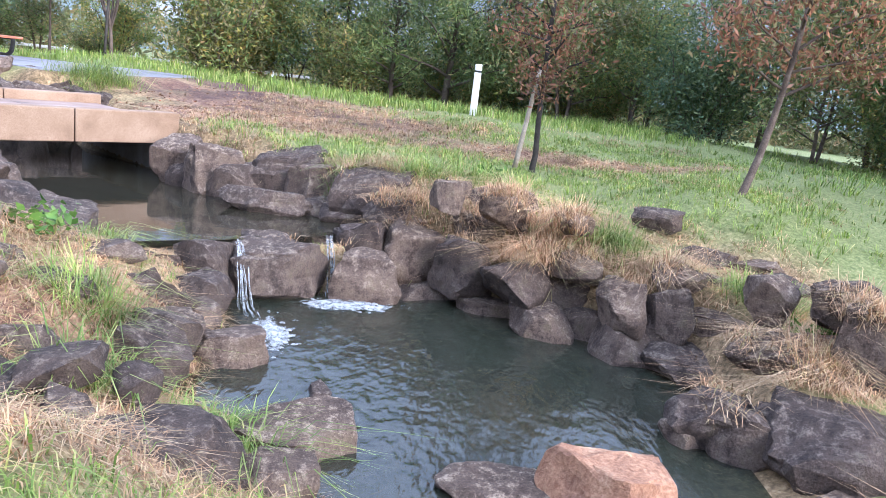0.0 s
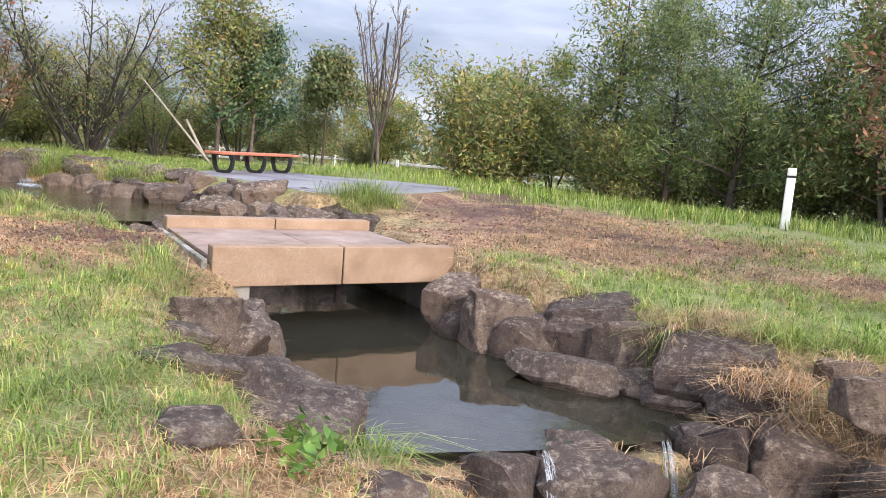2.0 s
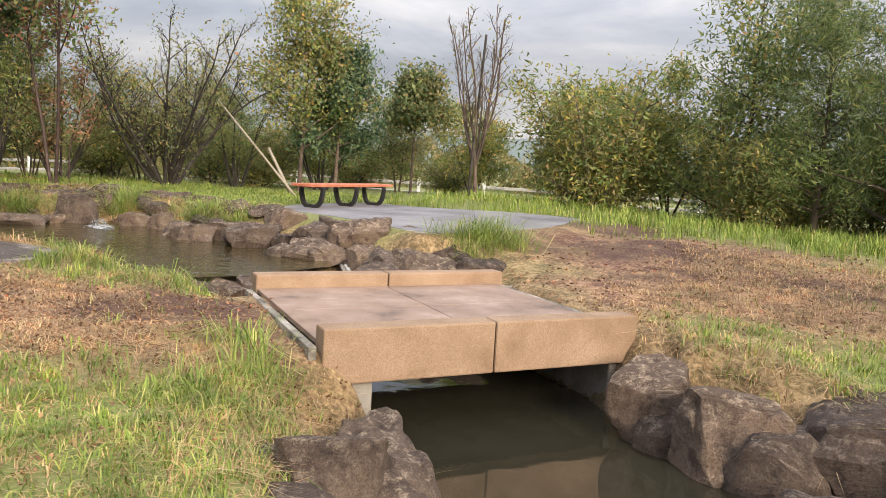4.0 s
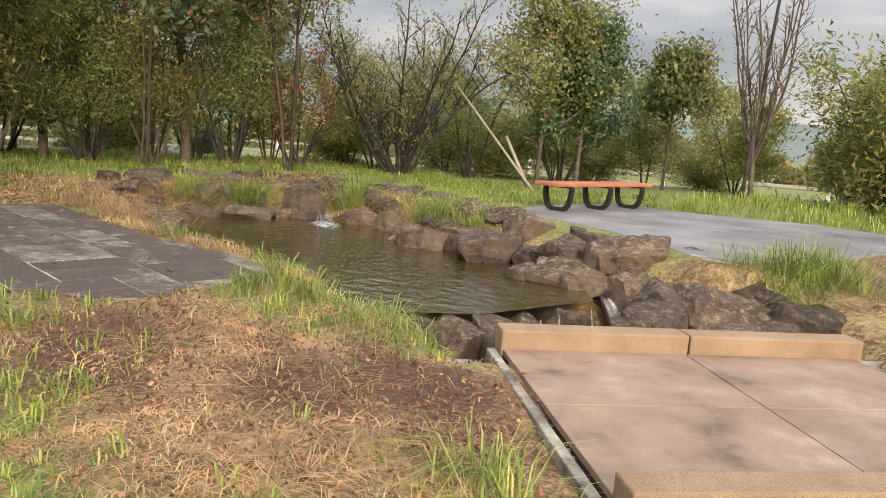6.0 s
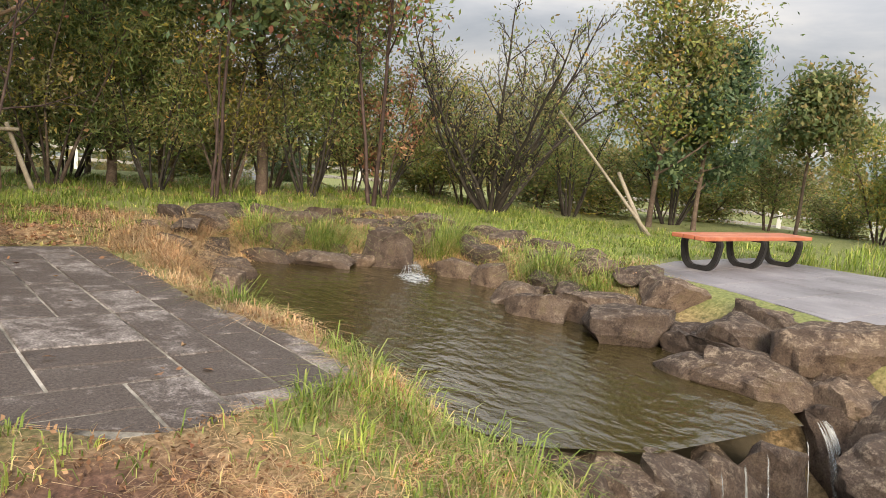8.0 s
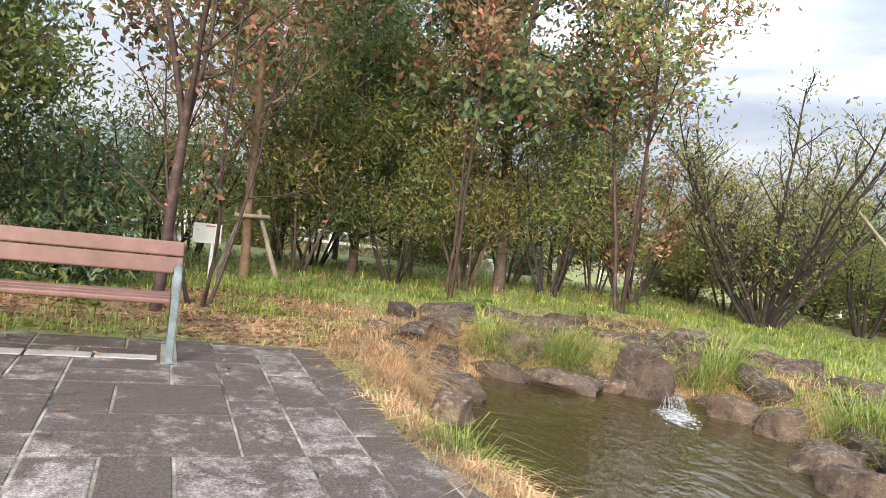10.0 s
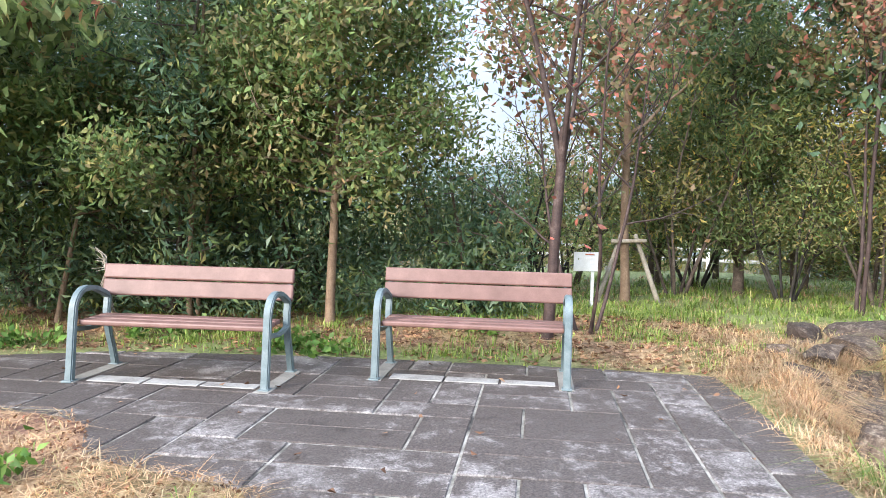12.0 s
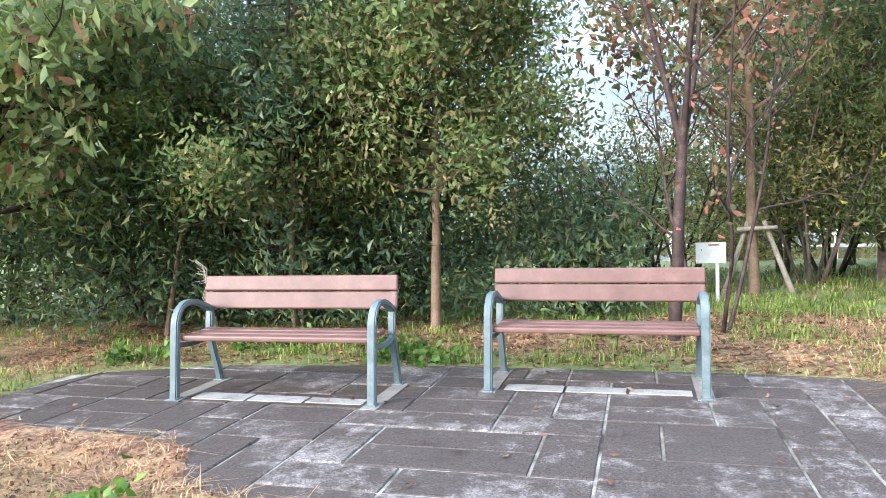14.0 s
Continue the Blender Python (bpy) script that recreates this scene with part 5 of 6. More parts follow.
# belt of trees round the park
def belt():
    kinds = [
        tree("tree", -6.4, 20.6, 0.9, 61, "leafy green and yellow shrub-like tree", leaves=((L_YELLOW, 0.5), (L_GREEN, 0.5)), count=5800, size=0.17, sigma=0.2, h=4.0, r0=0.043, stems=4, stem_lean=0.3, clear=0.2, limbs=28, spread=0.3, rise=0.6, group="trees round the park", split=False),
        tree("tree", -3.2, 19.4, 0.9, 62, "tall deep green tree at the edge of the grass", leaves=((L_DEEP, 0.4), (L_GREEN, 0.4), (L_YELLOW, 0.2)), count=6600, size=0.165, sigma=0.27, h=5.4, r0=0.081, stems=2, stem_lean=0.1, clear=0.12, limbs=30, spread=0.34, rise=0.5, group="trees round the park", split=False),
        tree("tree", -0.6, 18.6, 1.0, 63, "dark pine-like tree at the edge of the grass", leaves=((L_DEEP, 0.6), (L_GREEN, 0.4)), count=9600, size=0.19, sigma=0.22, slim=0.28, h=5.6, r0=0.087, clear=0.10, limbs=34, spread=0.34, rise=0.35, group="trees round the park", split=False),
        tree("tree", 2.2, 17.8, 1.1, 64, "olive green tree with a low crown", leaves=((L_OLIVE, 0.5), (L_GREEN, 0.5)), count=6800, size=0.18, sigma=0.23, h=4.4, r0=0.068, stems=2, stem_lean=0.15, clear=0.15, limbs=26, spread=0.36, rise=0.4, group="trees round the park", split=False),
    ]
    rng = random.Random(9)
    # x, y, kind, size
    far_side = [(4.5, 20.0, 2, 1.0), (6.8, 18.2, 2, 0.95), (2.6, 21.6, 2, 1.0), (8.6, 16.6, 1, 0.95), (10.4, 13.0, 2, 1.0), (-4.9, 20.4, 0, .75), (-1.9, 18.4, 2, .72), (0.8, 19.0, 1, .62), (3.6, 17.0, 1, .6), (5.2, 15.8, 2, .62), (6.4, 14.0, 3, .75), (7.6, 12.6, 1, .7), (8.6, 14.8, 2, .8), (8.8, 11.0, 3, .8), (9.6, 8.6, 1, .9), (10.5, 6.0, 2, .9), (-7.4, 22.8, 0, .6), (-6.2, 21.8, 3, .5), (-8.6, 23.2, 0, .5)]
    pond_side = [(-10.6, 22.0, 0, .7), (-12.8, 21.6, 3, .6), (-14.8, 20.4, 0, .6), (-16.8, 18.4, 3, .6), (-18.0, 16.2, 0, .6), (-18.4, 13.2, 1, .8), (-18.6, 10.2, 1, .95), (-19.0, 7.9, 1, 1.0), (-17.4, 8.9, 2, .9), (-21.0, 9.4, 1, .95), (-20.5, 0.0, 2, 1.0)]
    for x, y, k, s in far_side + pond_side:
        c = copy_thing(kinds[k], pose(x, y, ground_z(x, y) - 0.05, 0, 0, rng.uniform(0, 360)))
        c.scale = (s * 1.05, s * 1.05, s * rng.uniform(0.95, 1.05))
    bush = tree("bush", -2.2, 21.6, 0.7, 65, "low leafy bush under the trees", category="shrub", leaves=((L_OLIVE, 0.4), (L_GREEN, 0.35), (L_YELLOW, 0.25)), count=5200, size=0.13, sigma=0.2, h=2.3, r0=0.02, stems=7, stem_lean=0.5, clear=0.05, limbs=42, spread=0.32, rise=0.5, group="bushes under the trees", split=False)
    dark_bush = tree("bush", 1.2, 21.2, 0.7, 66, "low dark green bush under the trees", category="shrub", leaves=((L_DEEP, 0.6), (L_DARK, 0.4)), count=5200, size=0.13, sigma=0.2, h=2.4, r0=0.02, stems=7, stem_lean=0.5, clear=0.05, limbs=42, spread=0.32, rise=0.5, group="bushes under the trees", split=False)
    for k in range(38):
        a = radians(-25 + 205 * (k + rng.uniform(-0.3, 0.3)) / 37)
        rad = rng.uniform(13.5, 17.5) if k % 2 else rng.uniform(17, 21)
        x, y = -5.5 + rad * math.cos(a) * 1.02, 6.8 + rad * math.sin(a) * 0.88
        if k > 21 and k % 2 and k % 3:
            continue
        s = rng.uniform(0.75, 1.25)
        c = copy_thing(bush if rng.random() < (0.93 if x < -6 else 0.5) else dark_bush, pose(x, y, ground_z(x, y) - 0.05, 0, 0, rng.uniform(0, 360)))
        c.scale = (s * 1.15, s * 1.15, s * (0.62 if x < -8 else 1.0))
    # behind the walker, seen only in the water
    for x, y, k in ((-6, -19, 1), (1, -20, 3), (9, -19, 2), (17, -9, 1), (-14, -17, 3), (17, 0.5, 3)):
        copy_thing(kinds[k], pose(x, y, ground_z(x, y), 0, 0, rng.uniform(0, 360)))


belt()


def understory():
    """Thin many-stemmed saplings between the pond and the river."""
    a = tree("sapling", -16.2, 10.4, ground_z(-16.2, 10.4), 81, "thin many-stemmed sapling in the undergrowth", bark=M_BARK, leaves=((L_OLIVE, 0.6), (L_YELLOW, 0.4)), count=2200, size=0.10, sigma=0.2, h=2.8, r0=0.03, stems=6, stem_lean=0.4, clear=0.3, limbs=24, spread=0.3, rise=0.6, group="saplings in the undergrowth", split=False)
    b = tree("sapling", -15.9, 13.2, ground_z(-15.9, 13.2), 82, "thin many-stemmed green sapling in the undergrowth", bark=M_BARKDARK, leaves=((L_GREEN, 0.6), (L_OLIVE, 0.4)), count=2200, size=0.10, sigma=0.2, h=2.5, r0=0.03, stems=7, stem_lean=0.45, clear=0.3, limbs=24, spread=0.3, rise=0.6, group="saplings in the undergrowth", split=False)
    rng = random.Random(31)
    for k, (x, y) in enumerate(((-17.4, 6.0), (-16.9, 7.9), (-16.4, 9.3), (-17.6, 10.9), (-16.2, 11.9), (-17.2, 13.4), (-18.2, 8.4), (-18.4, 12.2), (-17.0, 4.6), (-16.0, 15.4), (-14.6, 17.0), (-18.8, 6.4), (-15.6, 5.6), (-16.6, 16.8), (-13.4, 18.8))):
        c = copy_thing(a if k % 2 else b, pose(x, y, ground_z(x, y) - 0.03, 0, 0, rng.uniform(0, 360)))
        q = rng.uniform(0.85, 1.2)
        c.scale = (q, q, q)


understory()
plant("cypress_tree", 1.30, 9.3, 71, "young swamp cypress with rusty feathery leaves and a stake", category="tree", bark=M_BARKDARK, leaves=((L_RUST, 0.75), (L_OLIVE, 0.25)), count=5200, size=0.088, sigma=0.13, slim=0.3, h=4.2, r0=0.031, clear=0.22, limbs=30, spread=0.17, rise=0.4)
plant("cypress_tree", 3.35, 8.0, 72, "leaning swamp cypress with rusty feathery leaves", category="tree", bark=M_BARK, leaves=((L_RUST, 0.7), (L_OLIVE, 0.3)), count=6500, size=0.088, sigma=0.14, slim=0.3, h=3.2, r0=0.037, stem_lean=0.25, clear=0.34, limbs=22, spread=0.32, rise=0.5)


def stick(name, a, b, r, mat, label, category="pole"):
    vs, fs = sweep([Vector(a).lerp(Vector(b), k / 6) for k in range(7)], [r * (1.05 - 0.25 * k / 6) for k in range(7)], 8)
    bm = bmesh.new()
    bv = [bm.verts.new(v) for v in vs]
    for f in fs:
        bm.faces.new([bv[q] for q in f])
    bm.faces.new(bv[:8][::-1])
    bm.faces.new(bv[-8:])
    return tagged(part(name, bm, mat, None, "", True), label, category)


stick("leaning_pole", (-11.42, 15.35, 1.3), (-13.61, 15.35, 3.22), 0.028, M_POLE, "long weathered pole that leans across the trees")
stick("leaning_pole", (-11.6, 15.45, 1.3), (-12.25, 15.45, 2.25), 0.04, M_POLE, "short thick weathered pole against a tree")
stick("support_pole", (-8.33, 17.1, 1.2), (-8.12, 17.1, 4.75), 0.032, M_BARKDARK, "tall straight dark pole that supports the bare tree")
stick("tree_stake", (1.10, 9.1, 0.95), (1.24, 9.25, 2.1), 0.03, M_POLE, "thin wooden stake beside a young cypress")
stick("tree_stake", (-15.70, 6.62, 1.15), (-15.83, 6.96, 2.18), 0.036, M_POLE, "timber stake that props a young tree")
stick("tree_stake", (-15.70, 7.50, 1.15), (-15.83, 7.14, 2.18), 0.036, M_POLE, "timber stake that props a young tree")
stick("tree_stake", (-16.4, 7.05, 1.15), (-16.0, 7.05, 2.18), 0.036, M_POLE, "timber stake that props a young tree")
stick("tie_bar", (-15.74, 6.82, 2.08), (-15.74, 7.28, 2.10), 0.03, M_POLE, "timber bar tied across the stakes of a young tree")


# the road and the hills beyond the trees
def guard_rail():
    b = empty("guard_rail", pose(-15.5, 27.5, 0.0, 0, 0, 12), "low white roadside guard rail behind the trees", "guard rail")
    for k in range(9):
        part("post", box(bmesh.new(), -10 + k * 2.5, 0, 0.75, 0.11, 0.11, 1.5, 0.01), M_WHITE, b)
    for z in (1.0, 1.35):
        part("rail", box(bmesh.new(), 0, 0.08, z, 22, 0.05, 0.11, 0.02), M_PALE, b)
    return b


guard_rail()
far_rail = copy_thing(bpy.data.objects["guard_rail"], pose(-31, 14, 0.0, 0, 0, 78))


def hills():
    n, rows = 120, 5
    V, F = [], []
    r = np.random.RandomState(3)
    ph = r.uniform(0, 6.28, 6)
    for i in range(n + 1):
        a = 2 * math.pi * i / n
        top = 26 + 7 * math.sin(3 * a + ph[0]) + 5 * math.sin(7 * a + ph[1]) + 2.5 * math.sin(17 * a + ph[2]) + 1.2 * math.sin(41 * a + ph[3])
        for k in range(rows):
            t = k / (rows - 1)
            d = 420 + 60 * t
            V.append((d * math.cos(a) - 5, d * math.sin(a) + 8, -2 + max(top, 4) * t ** 0.7))
    for i in range(n):
        for k in range(rows - 1):
            o = i * rows + k
            F.append((o, o + rows, o + rows + 1, o + 1))
    return tagged(quick_mesh("backdrop_hills", np.array(V), np.array(F), M_HILL, None, True), "hazy low wooded hills on the horizon", "hills", kind="structure")


hills()


def far_woods():
    """The hazy edge of woods beyond the road: uneven clumps of leaves in a ring, too far off to pick apart."""
    r = np.random.RandomState(77)
    n = 52000
    a = r.uniform(0, 6.283, n)
    rad = 56 + 10 * r.uniform(size=n)
    top = 3.0 + 1.3 * np.sin(9 * a + 1) + 0.9 * np.sin(23 * a) + 0.7 * np.sin(57 * a + 2) + 0.4 * np.sin(131 * a)
    z = np.maximum(top, 1.2) * r.uniform(0, 1, n) ** 0.75
    c = np.stack([rad * np.cos(a) - 5, rad * np.sin(a) + 8, z], -1)
    P = [c + r.normal(0, 0.26, (n, 3)) for _ in range(3)]
    return tagged(quick_mesh("far_woods", np.stack(P, 1).reshape(-1, 3), np.arange(n * 3).reshape(-1, 3), L_OLIVE), "low uneven edge of olive woods beyond the road", "woods", kind="stuff")


far_woods()
flat_water = quick_mesh("water_far", np.array([(-60, -20, 0.03), (-24.5, -20, 0.03), (-24.5, 20, 0.03), (-60, 34, 0.03)], float), np.array([[0, 1, 2, 3]]), M_WATER2)
tagged(flat_water, "pale river beyond the belt of trees", "water", kind="structure")


# ---- paved terrace, platform ----
def flat_poly(name, poly, z0, z1, mat, label, category):
    bm = bmesh.new()
    f = bm.faces.new([bm.verts.new((x, y, z0)) for x, y in poly])
    r = bmesh.ops.extrude_face_region(bm, geom=[f])
    for v in r["geom"]:
        if isinstance(v, bmesh.types.BMVert):
            v.co.z = z1
    bmesh.ops.recalc_face_normals(bm, faces=bm.faces)
    bmesh.ops.triangulate(bm, faces=[f for f in bm.faces if len(f.verts) > 4])
    return tagged(part(name, bm, mat), label, category, kind="structure")


terrace = flat_poly("pavement_terrace", PAVING, 1.02, 1.150, M_MORTAR, "terrace of dark stone slabs with pale joints", "pavement")
platform = flat_poly("pavement_platform", PLATFORM, 1.2, 1.334, M_MORTAR, "smooth grey stone platform under the backless bench", "pavement")


def stone(name, x0, x1, y0, y1, z0, z1, mat, parent, poly=None):
    g = 0.008 if mat is M_SLAB else 0.003
    c = [(x0 + g, y0 + g), (x1 - g, y0 + g), (x1 - g, y1 - g), (x0 + g, y1 - g)]
    if poly is not None:
        P = [Vector(p) for p in c]
        out = []
        d = [float(v) for v in poly_distance(poly, np.array([p.x for p in P]), np.array([p.y for p in P]))]
        for a, b, da, db in zip(P, P[1:] + P[:1], d, d[1:] + d[:1]):
            if da <= 0:
                out.append(a)
            if (da <= 0) != (db <= 0):
                lo, hi = (a, b) if da <= 0 else (b, a)
                for _ in range(12):
                    mid = (lo + hi) / 2
                    if float(poly_distance(poly, np.array(mid.x), np.array(mid.y))) <= 0:
                        lo = mid
                    else:
                        hi = mid
                out.append(lo)
        c = [(p.x, p.y) for p in out]
        if len(c) < 3:
            return
    bm = bmesh.new()
    ins = 0.006
    cx, cy = sum(p[0] for p in c) / len(c), sum(p[1] for p in c) / len(c)
    lo = [bm.verts.new((x, y, z0)) for x, y in c]
    md = [bm.verts.new((x, y, z1 - ins)) for x, y in c]
    hi = [bm.verts.new((x + math.copysign(min(ins, abs(cx - x)), cx - x), y + math.copysign(min(ins, abs(cy - y)), cy - y), z1)) for x, y in c]
    n = len(c)
    for ring, up in ((lo, md), (md, hi)):
        for k in range(n):
            bm.faces.new((ring[k], ring[(k + 1) % n], up[(k + 1) % n], up[k]))
    bm.faces.new(hi)
    part(name, bm, mat, parent)


def lay_terrace():
    rng = random.Random(21)
    # ashlar on a module of about 32 cm, most stones two by one
    gx, gy, nx, ny = 0.327, 0.311, 15, 21
    taken = [[False] * ny for _ in range(nx)]
    sizes = [(1, 2), (1, 2), (1, 3), (2, 1), (2, 2), (1, 3), (1, 2), (2, 2), (3, 1)]
    for i in range(nx):
        for j in range(ny):
            if taken[i][j]:
                continue
            for a, b in rng.sample(sizes, len(sizes)) + [(1, 1)]:
                if i + a <= nx and j + b <= ny and not any(taken[p][q] for p in range(i, i + a) for q in range(j, j + b)):
                    break
            for p in range(i, i + a):
                for q in range(j, j + b):
                    taken[p][q] = True
            x, y = -11.997 + i * gx, 1.113 + j * gy
            stone("paving_slab", x, x + a * gx, y, y + b * gy, 1.10, 1.158 + rng.uniform(-0.003, 0.003), M_SLAB, terrace, PAVING)

    # clean pale strips that the benches shelter, and their footings
    for x, y in ((-10.96, 4.655), (-10.40, 2.575)):
        for k in range(3):
            part("pale_strip", box(bmesh.new(), x - 0.11, y + 0.30 + 0.42 * k, 1.1615, 0.17 - 0.02 * k, 0.40, 0.008, 0.002), M_PALE, terrace)
        for k in (0, 1):
            part("footing", box(bmesh.new(), x - 0.30, y + 1.42 * k, 1.1605, 0.72, 0.11, 0.008, 0.002), M_CONC, terrace)


lay_terrace()


def lay_platform():
    for i in range(7):
        for j in range(6):
            x, y = -9.3 + i * 0.64, 10.4 + j * 0.92 + 0.46 * (i % 2) - 0.46
            stone("paving_slab", x, x + 0.64, y, y + 0.92, 1.30, 1.341, M_PLAT, platform, PLATFORM)


lay_platform()


# ---- grass, straw, fallen leaves ----
def rock_tops(X, Y):
    """Height of the boulders' tops over the ground plan, far below where there is none."""
    z = np.full(np.shape(X), -9.0)
    for x, y, top, sx, sy, turn in TOPS:
        c, sn = math.cos(radians(turn)), math.sin(radians(turn))
        u, v = ((X - x) * c + (Y - y) * sn) / sx, ((Y - y) * c - (X - x) * sn) / sy
        q = np.hypot(u, v)
        z = np.where(q < 0.92, np.maximum(z, top - 0.045 - 0.16 * q ** 4), z)
    return z


def blades(name, count, where, mat, height, width, label, bendy=0.5, seed=0, density=None, kind="stuff", flat=0.0, fade=0.9, shore=0.10, over=False):
    """Bent blades of five points each over a stretch of ground."""
    r = np.random.RandomState(seed)
    x0, x1, y0, y1 = where
    X, Y = r.uniform(x0, x1, count * 4), r.uniform(y0, y1, count * 4)
    Z, near = land(X, Y)
    keep = near > shore
    for poly in (PAVING, PLATFORM):
        keep &= poly_distance(poly, X, Y) > 0.015 - 0.12 * r.uniform(size=len(X)) ** 5
    inv = BRIDGE.inverted()
    bx, by = inv[0][0] * X + inv[0][1] * Y + inv[0][3], inv[1][0] * X + inv[1][1] * Y + inv[1][3]
    keep &= ~((bx > -0.3) & (bx < 2.42) & (by > -0.2) & (by < 1.95))
    edge = np.minimum(np.minimum(X - x0, x1 - X), np.minimum(Y - y0, y1 - Y))
    keep &= (fade == 0) | (r.uniform(size=len(X)) < 0.15 + 0.85 * smooth01(edge / max(fade, 0.01)))
    if density is not None:
        keep &= r.uniform(size=len(X)) < density(X, Y, near)
    X, Y = X[keep][:count], Y[keep][:count]
    n = len(X)
    # blades gather in clumps and lean away from the clump's heart
    m = max(1, n // 9)
    home = r.randint(0, m, n)
    loose = r.uniform(size=n) < 0.25
    spread = height * r.uniform(0.18, 0.55, n)
    a = r.uniform(0, 6.283, n)
    X = np.where(loose, X, X[home] + np.cos(a) * spread)
    Y = np.where(loose, Y, Y[home] + np.sin(a) * spread)
    Z, near = land(X, Y)
    paved = np.minimum(poly_distance(PAVING, X, Y), poly_distance(PLATFORM, X, Y))
    ok = (near > min(shore, 0.06)) & (paved > -0.10)
    bx, by = inv[0][0] * X + inv[0][1] * Y + inv[0][3], inv[1][0] * X + inv[1][1] * Y + inv[1][3]
    ok &= ~((bx > -0.12) & (bx < 2.30) & (by > -0.18) & (by < 1.9))
    X, Y, Z, a, home = X[ok], Y[ok], Z[ok], a[ok], home[ok]
    if over:
        Z = np.maximum(Z, rock_tops(X, Y))
    n = len(X)
    a = a + r.normal(0, 0.5, n)
    H = height * r.uniform(0.45, 1.35, n) * (1 + 0.35 * wobble(X, Y, 3.0, 5)) * (0.6 + 0.8 * r.uniform(size=m) ** 1.5)[home]
    W = width * r.uniform(0.55, 1.2, n)
    dx, dy = np.cos(a), np.sin(a)
    B = H * bendy * r.uniform(0.35, 2.1, n)
    px, py = -dy * W / 2, dx * W / 2
    up = 1 - flat * r.uniform(0.6, 1.0, n)
    sag = 1 - np.clip(0.48 * B / H, 0, 0.75)
    base = np.stack([X, Y, Z - 0.01], -1)
    mid = base + np.stack([dx * B * 0.30, dy * B * 0.30, H * 0.58 * up + 0.012], -1)
    tip = base + np.stack([dx * B * (1 + flat), dy * B * (1 + flat), H * sag * up * up + 0.014], -1)
    side = np.stack([px, py, px * 0], -1)
    V = np.stack([base - side, base + side, mid + side * 0.8, mid - side * 0.8, tip], 1).reshape(-1, 3)
    o = np.arange(n)[:, None] * 5
    F = np.concatenate([o + np.array([[0, 1, 2]]), o + np.array([[0, 2, 3]]), o + np.array([[3, 2, 4]])], 0)
    return tagged(quick_mesh(name, V, F, mat), label, "grass", kind=kind)


def green_cover(X, Y, near):
    tufts = smooth01(0.55 + 0.9 * wobble(X, Y, 7.0, 14) + 0.4 * wobble(X, Y, 17.0, 15))
    return (0.25 + 0.75 * tufts) * np.clip(1.0 - 1.15 * dirt(X, Y) - 0.7 * smooth01((0.75 - near) / 0.5) + 0.25 * wobble(X, Y, 2.2, 12), 0.03, 1)


def dry_cover(X, Y, near):
    return np.clip(0.12 + 0.75 * dirt(X, Y) + 0.8 * smooth01((1.1 - near) / 0.7) * smooth01((near - 0.05) / 0.2) + 0.35 * wobble(X, Y, 1.7, 13), 0.02, 1)


def straw_only(X, Y, near):
    return np.clip(1.3 * dirt(X, Y) + smooth01((0.9 - near) / 0.5), 0, 1) * (1 - 0.8 * bare(X, Y))


def path_straw(X, Y, near):
    return np.clip(straw_only(X, Y, near) * (0.35 + 0.9 * wobble(X, Y, 2.6, 17)), 0.04, 1) * (1 - 0.85 * bare(X, Y))


def tuft(x, y, count, height, spread, mat, label, seed, width=0.007, bendy=1.25, flat=0.0, over=False):
    return blades("grass_tuft", count, (x - spread, x + spread, y - spread, y + spread), mat, height, width, label, bendy, seed,
                  lambda X, Y, near: np.exp(-((X - x) ** 2 + (Y - y) ** 2) / (spread * 0.5) ** 2) * 1.3, "stuff", flat, 0.0, 0.02, over)


blades("grass", 36000, (-4.8, 1.0, 0.2, 6.6), L_GRASS, 0.08, 0.006, "fresh green grass on the bank", 1.1, 1, green_cover)
blades("grass", 24000, (-3.0, 4.5, 6.4, 13.0), L_GRASS, 0.08, 0.008, "fresh green grass on the slope", 0.9, 2, green_cover)
blades("grass", 14000, (-20.5, -14.6, 1.0, 17.5), L_GRASS, 0.13, 0.014, "rough grass under the trees", 0.9, 41, green_cover)
blades("dry_grass", 5000, (-20.5, -14.6, 1.0, 17.5), L_STRAW, 0.12, 0.012, "dead stalks under the trees", 0.9, 42, None, flat=0.4)
blades("grass", 21000, (-15.5, -8.5, 8.2, 16.5), L_GRASS, 0.10, 0.010, "fresh green grass behind the pond", 0.9, 3, green_cover)
blades("grass", 18000, (-9.0, 4.5, 13.0, 19.5), L_GRASS, 0.19, 0.014, "tall green grass near the trees", 0.5, 4, green_cover)
blades("grass", 16000, (-15.5, -11.6, -1.5, 8.5), L_GRASS, 0.10, 0.010, "patchy green grass behind the benches", 0.7, 5, green_cover)
blades("grass", 12000, (-8.6, -3.6, 3.2, 8.4), L_GRASS, 0.09, 0.008, "patchy green grass beside the path", 0.7, 6, green_cover)
blades("dry_grass", 34000, (-4.8, 1.0, 0.2, 6.6), L_STRAW, 0.09, 0.005, "dry straw in the grass", 0.9, 7, lambda X, Y, near: dry_cover(X, Y, near) + 0.2, flat=0.5)
blades("dry_grass", 30000, (-3.4, 4.5, 5.4, 13.5), L_STRAW, 0.10, 0.006, "dry straw on the slope", 0.9, 8, dry_cover, flat=0.6)
blades("dry_grass", 9000, (-1.0, 3.8, 5.8, 8.2), L_STRAW, 0.15, 0.006, "pale matted straw above the boulders", 0.9, 44, lambda X, Y, near: smooth01(0.1 + 1.3 * wobble(X, Y, 4.0, 23)) * (near < 1.6), flat=0.6, shore=0.08, over=True)
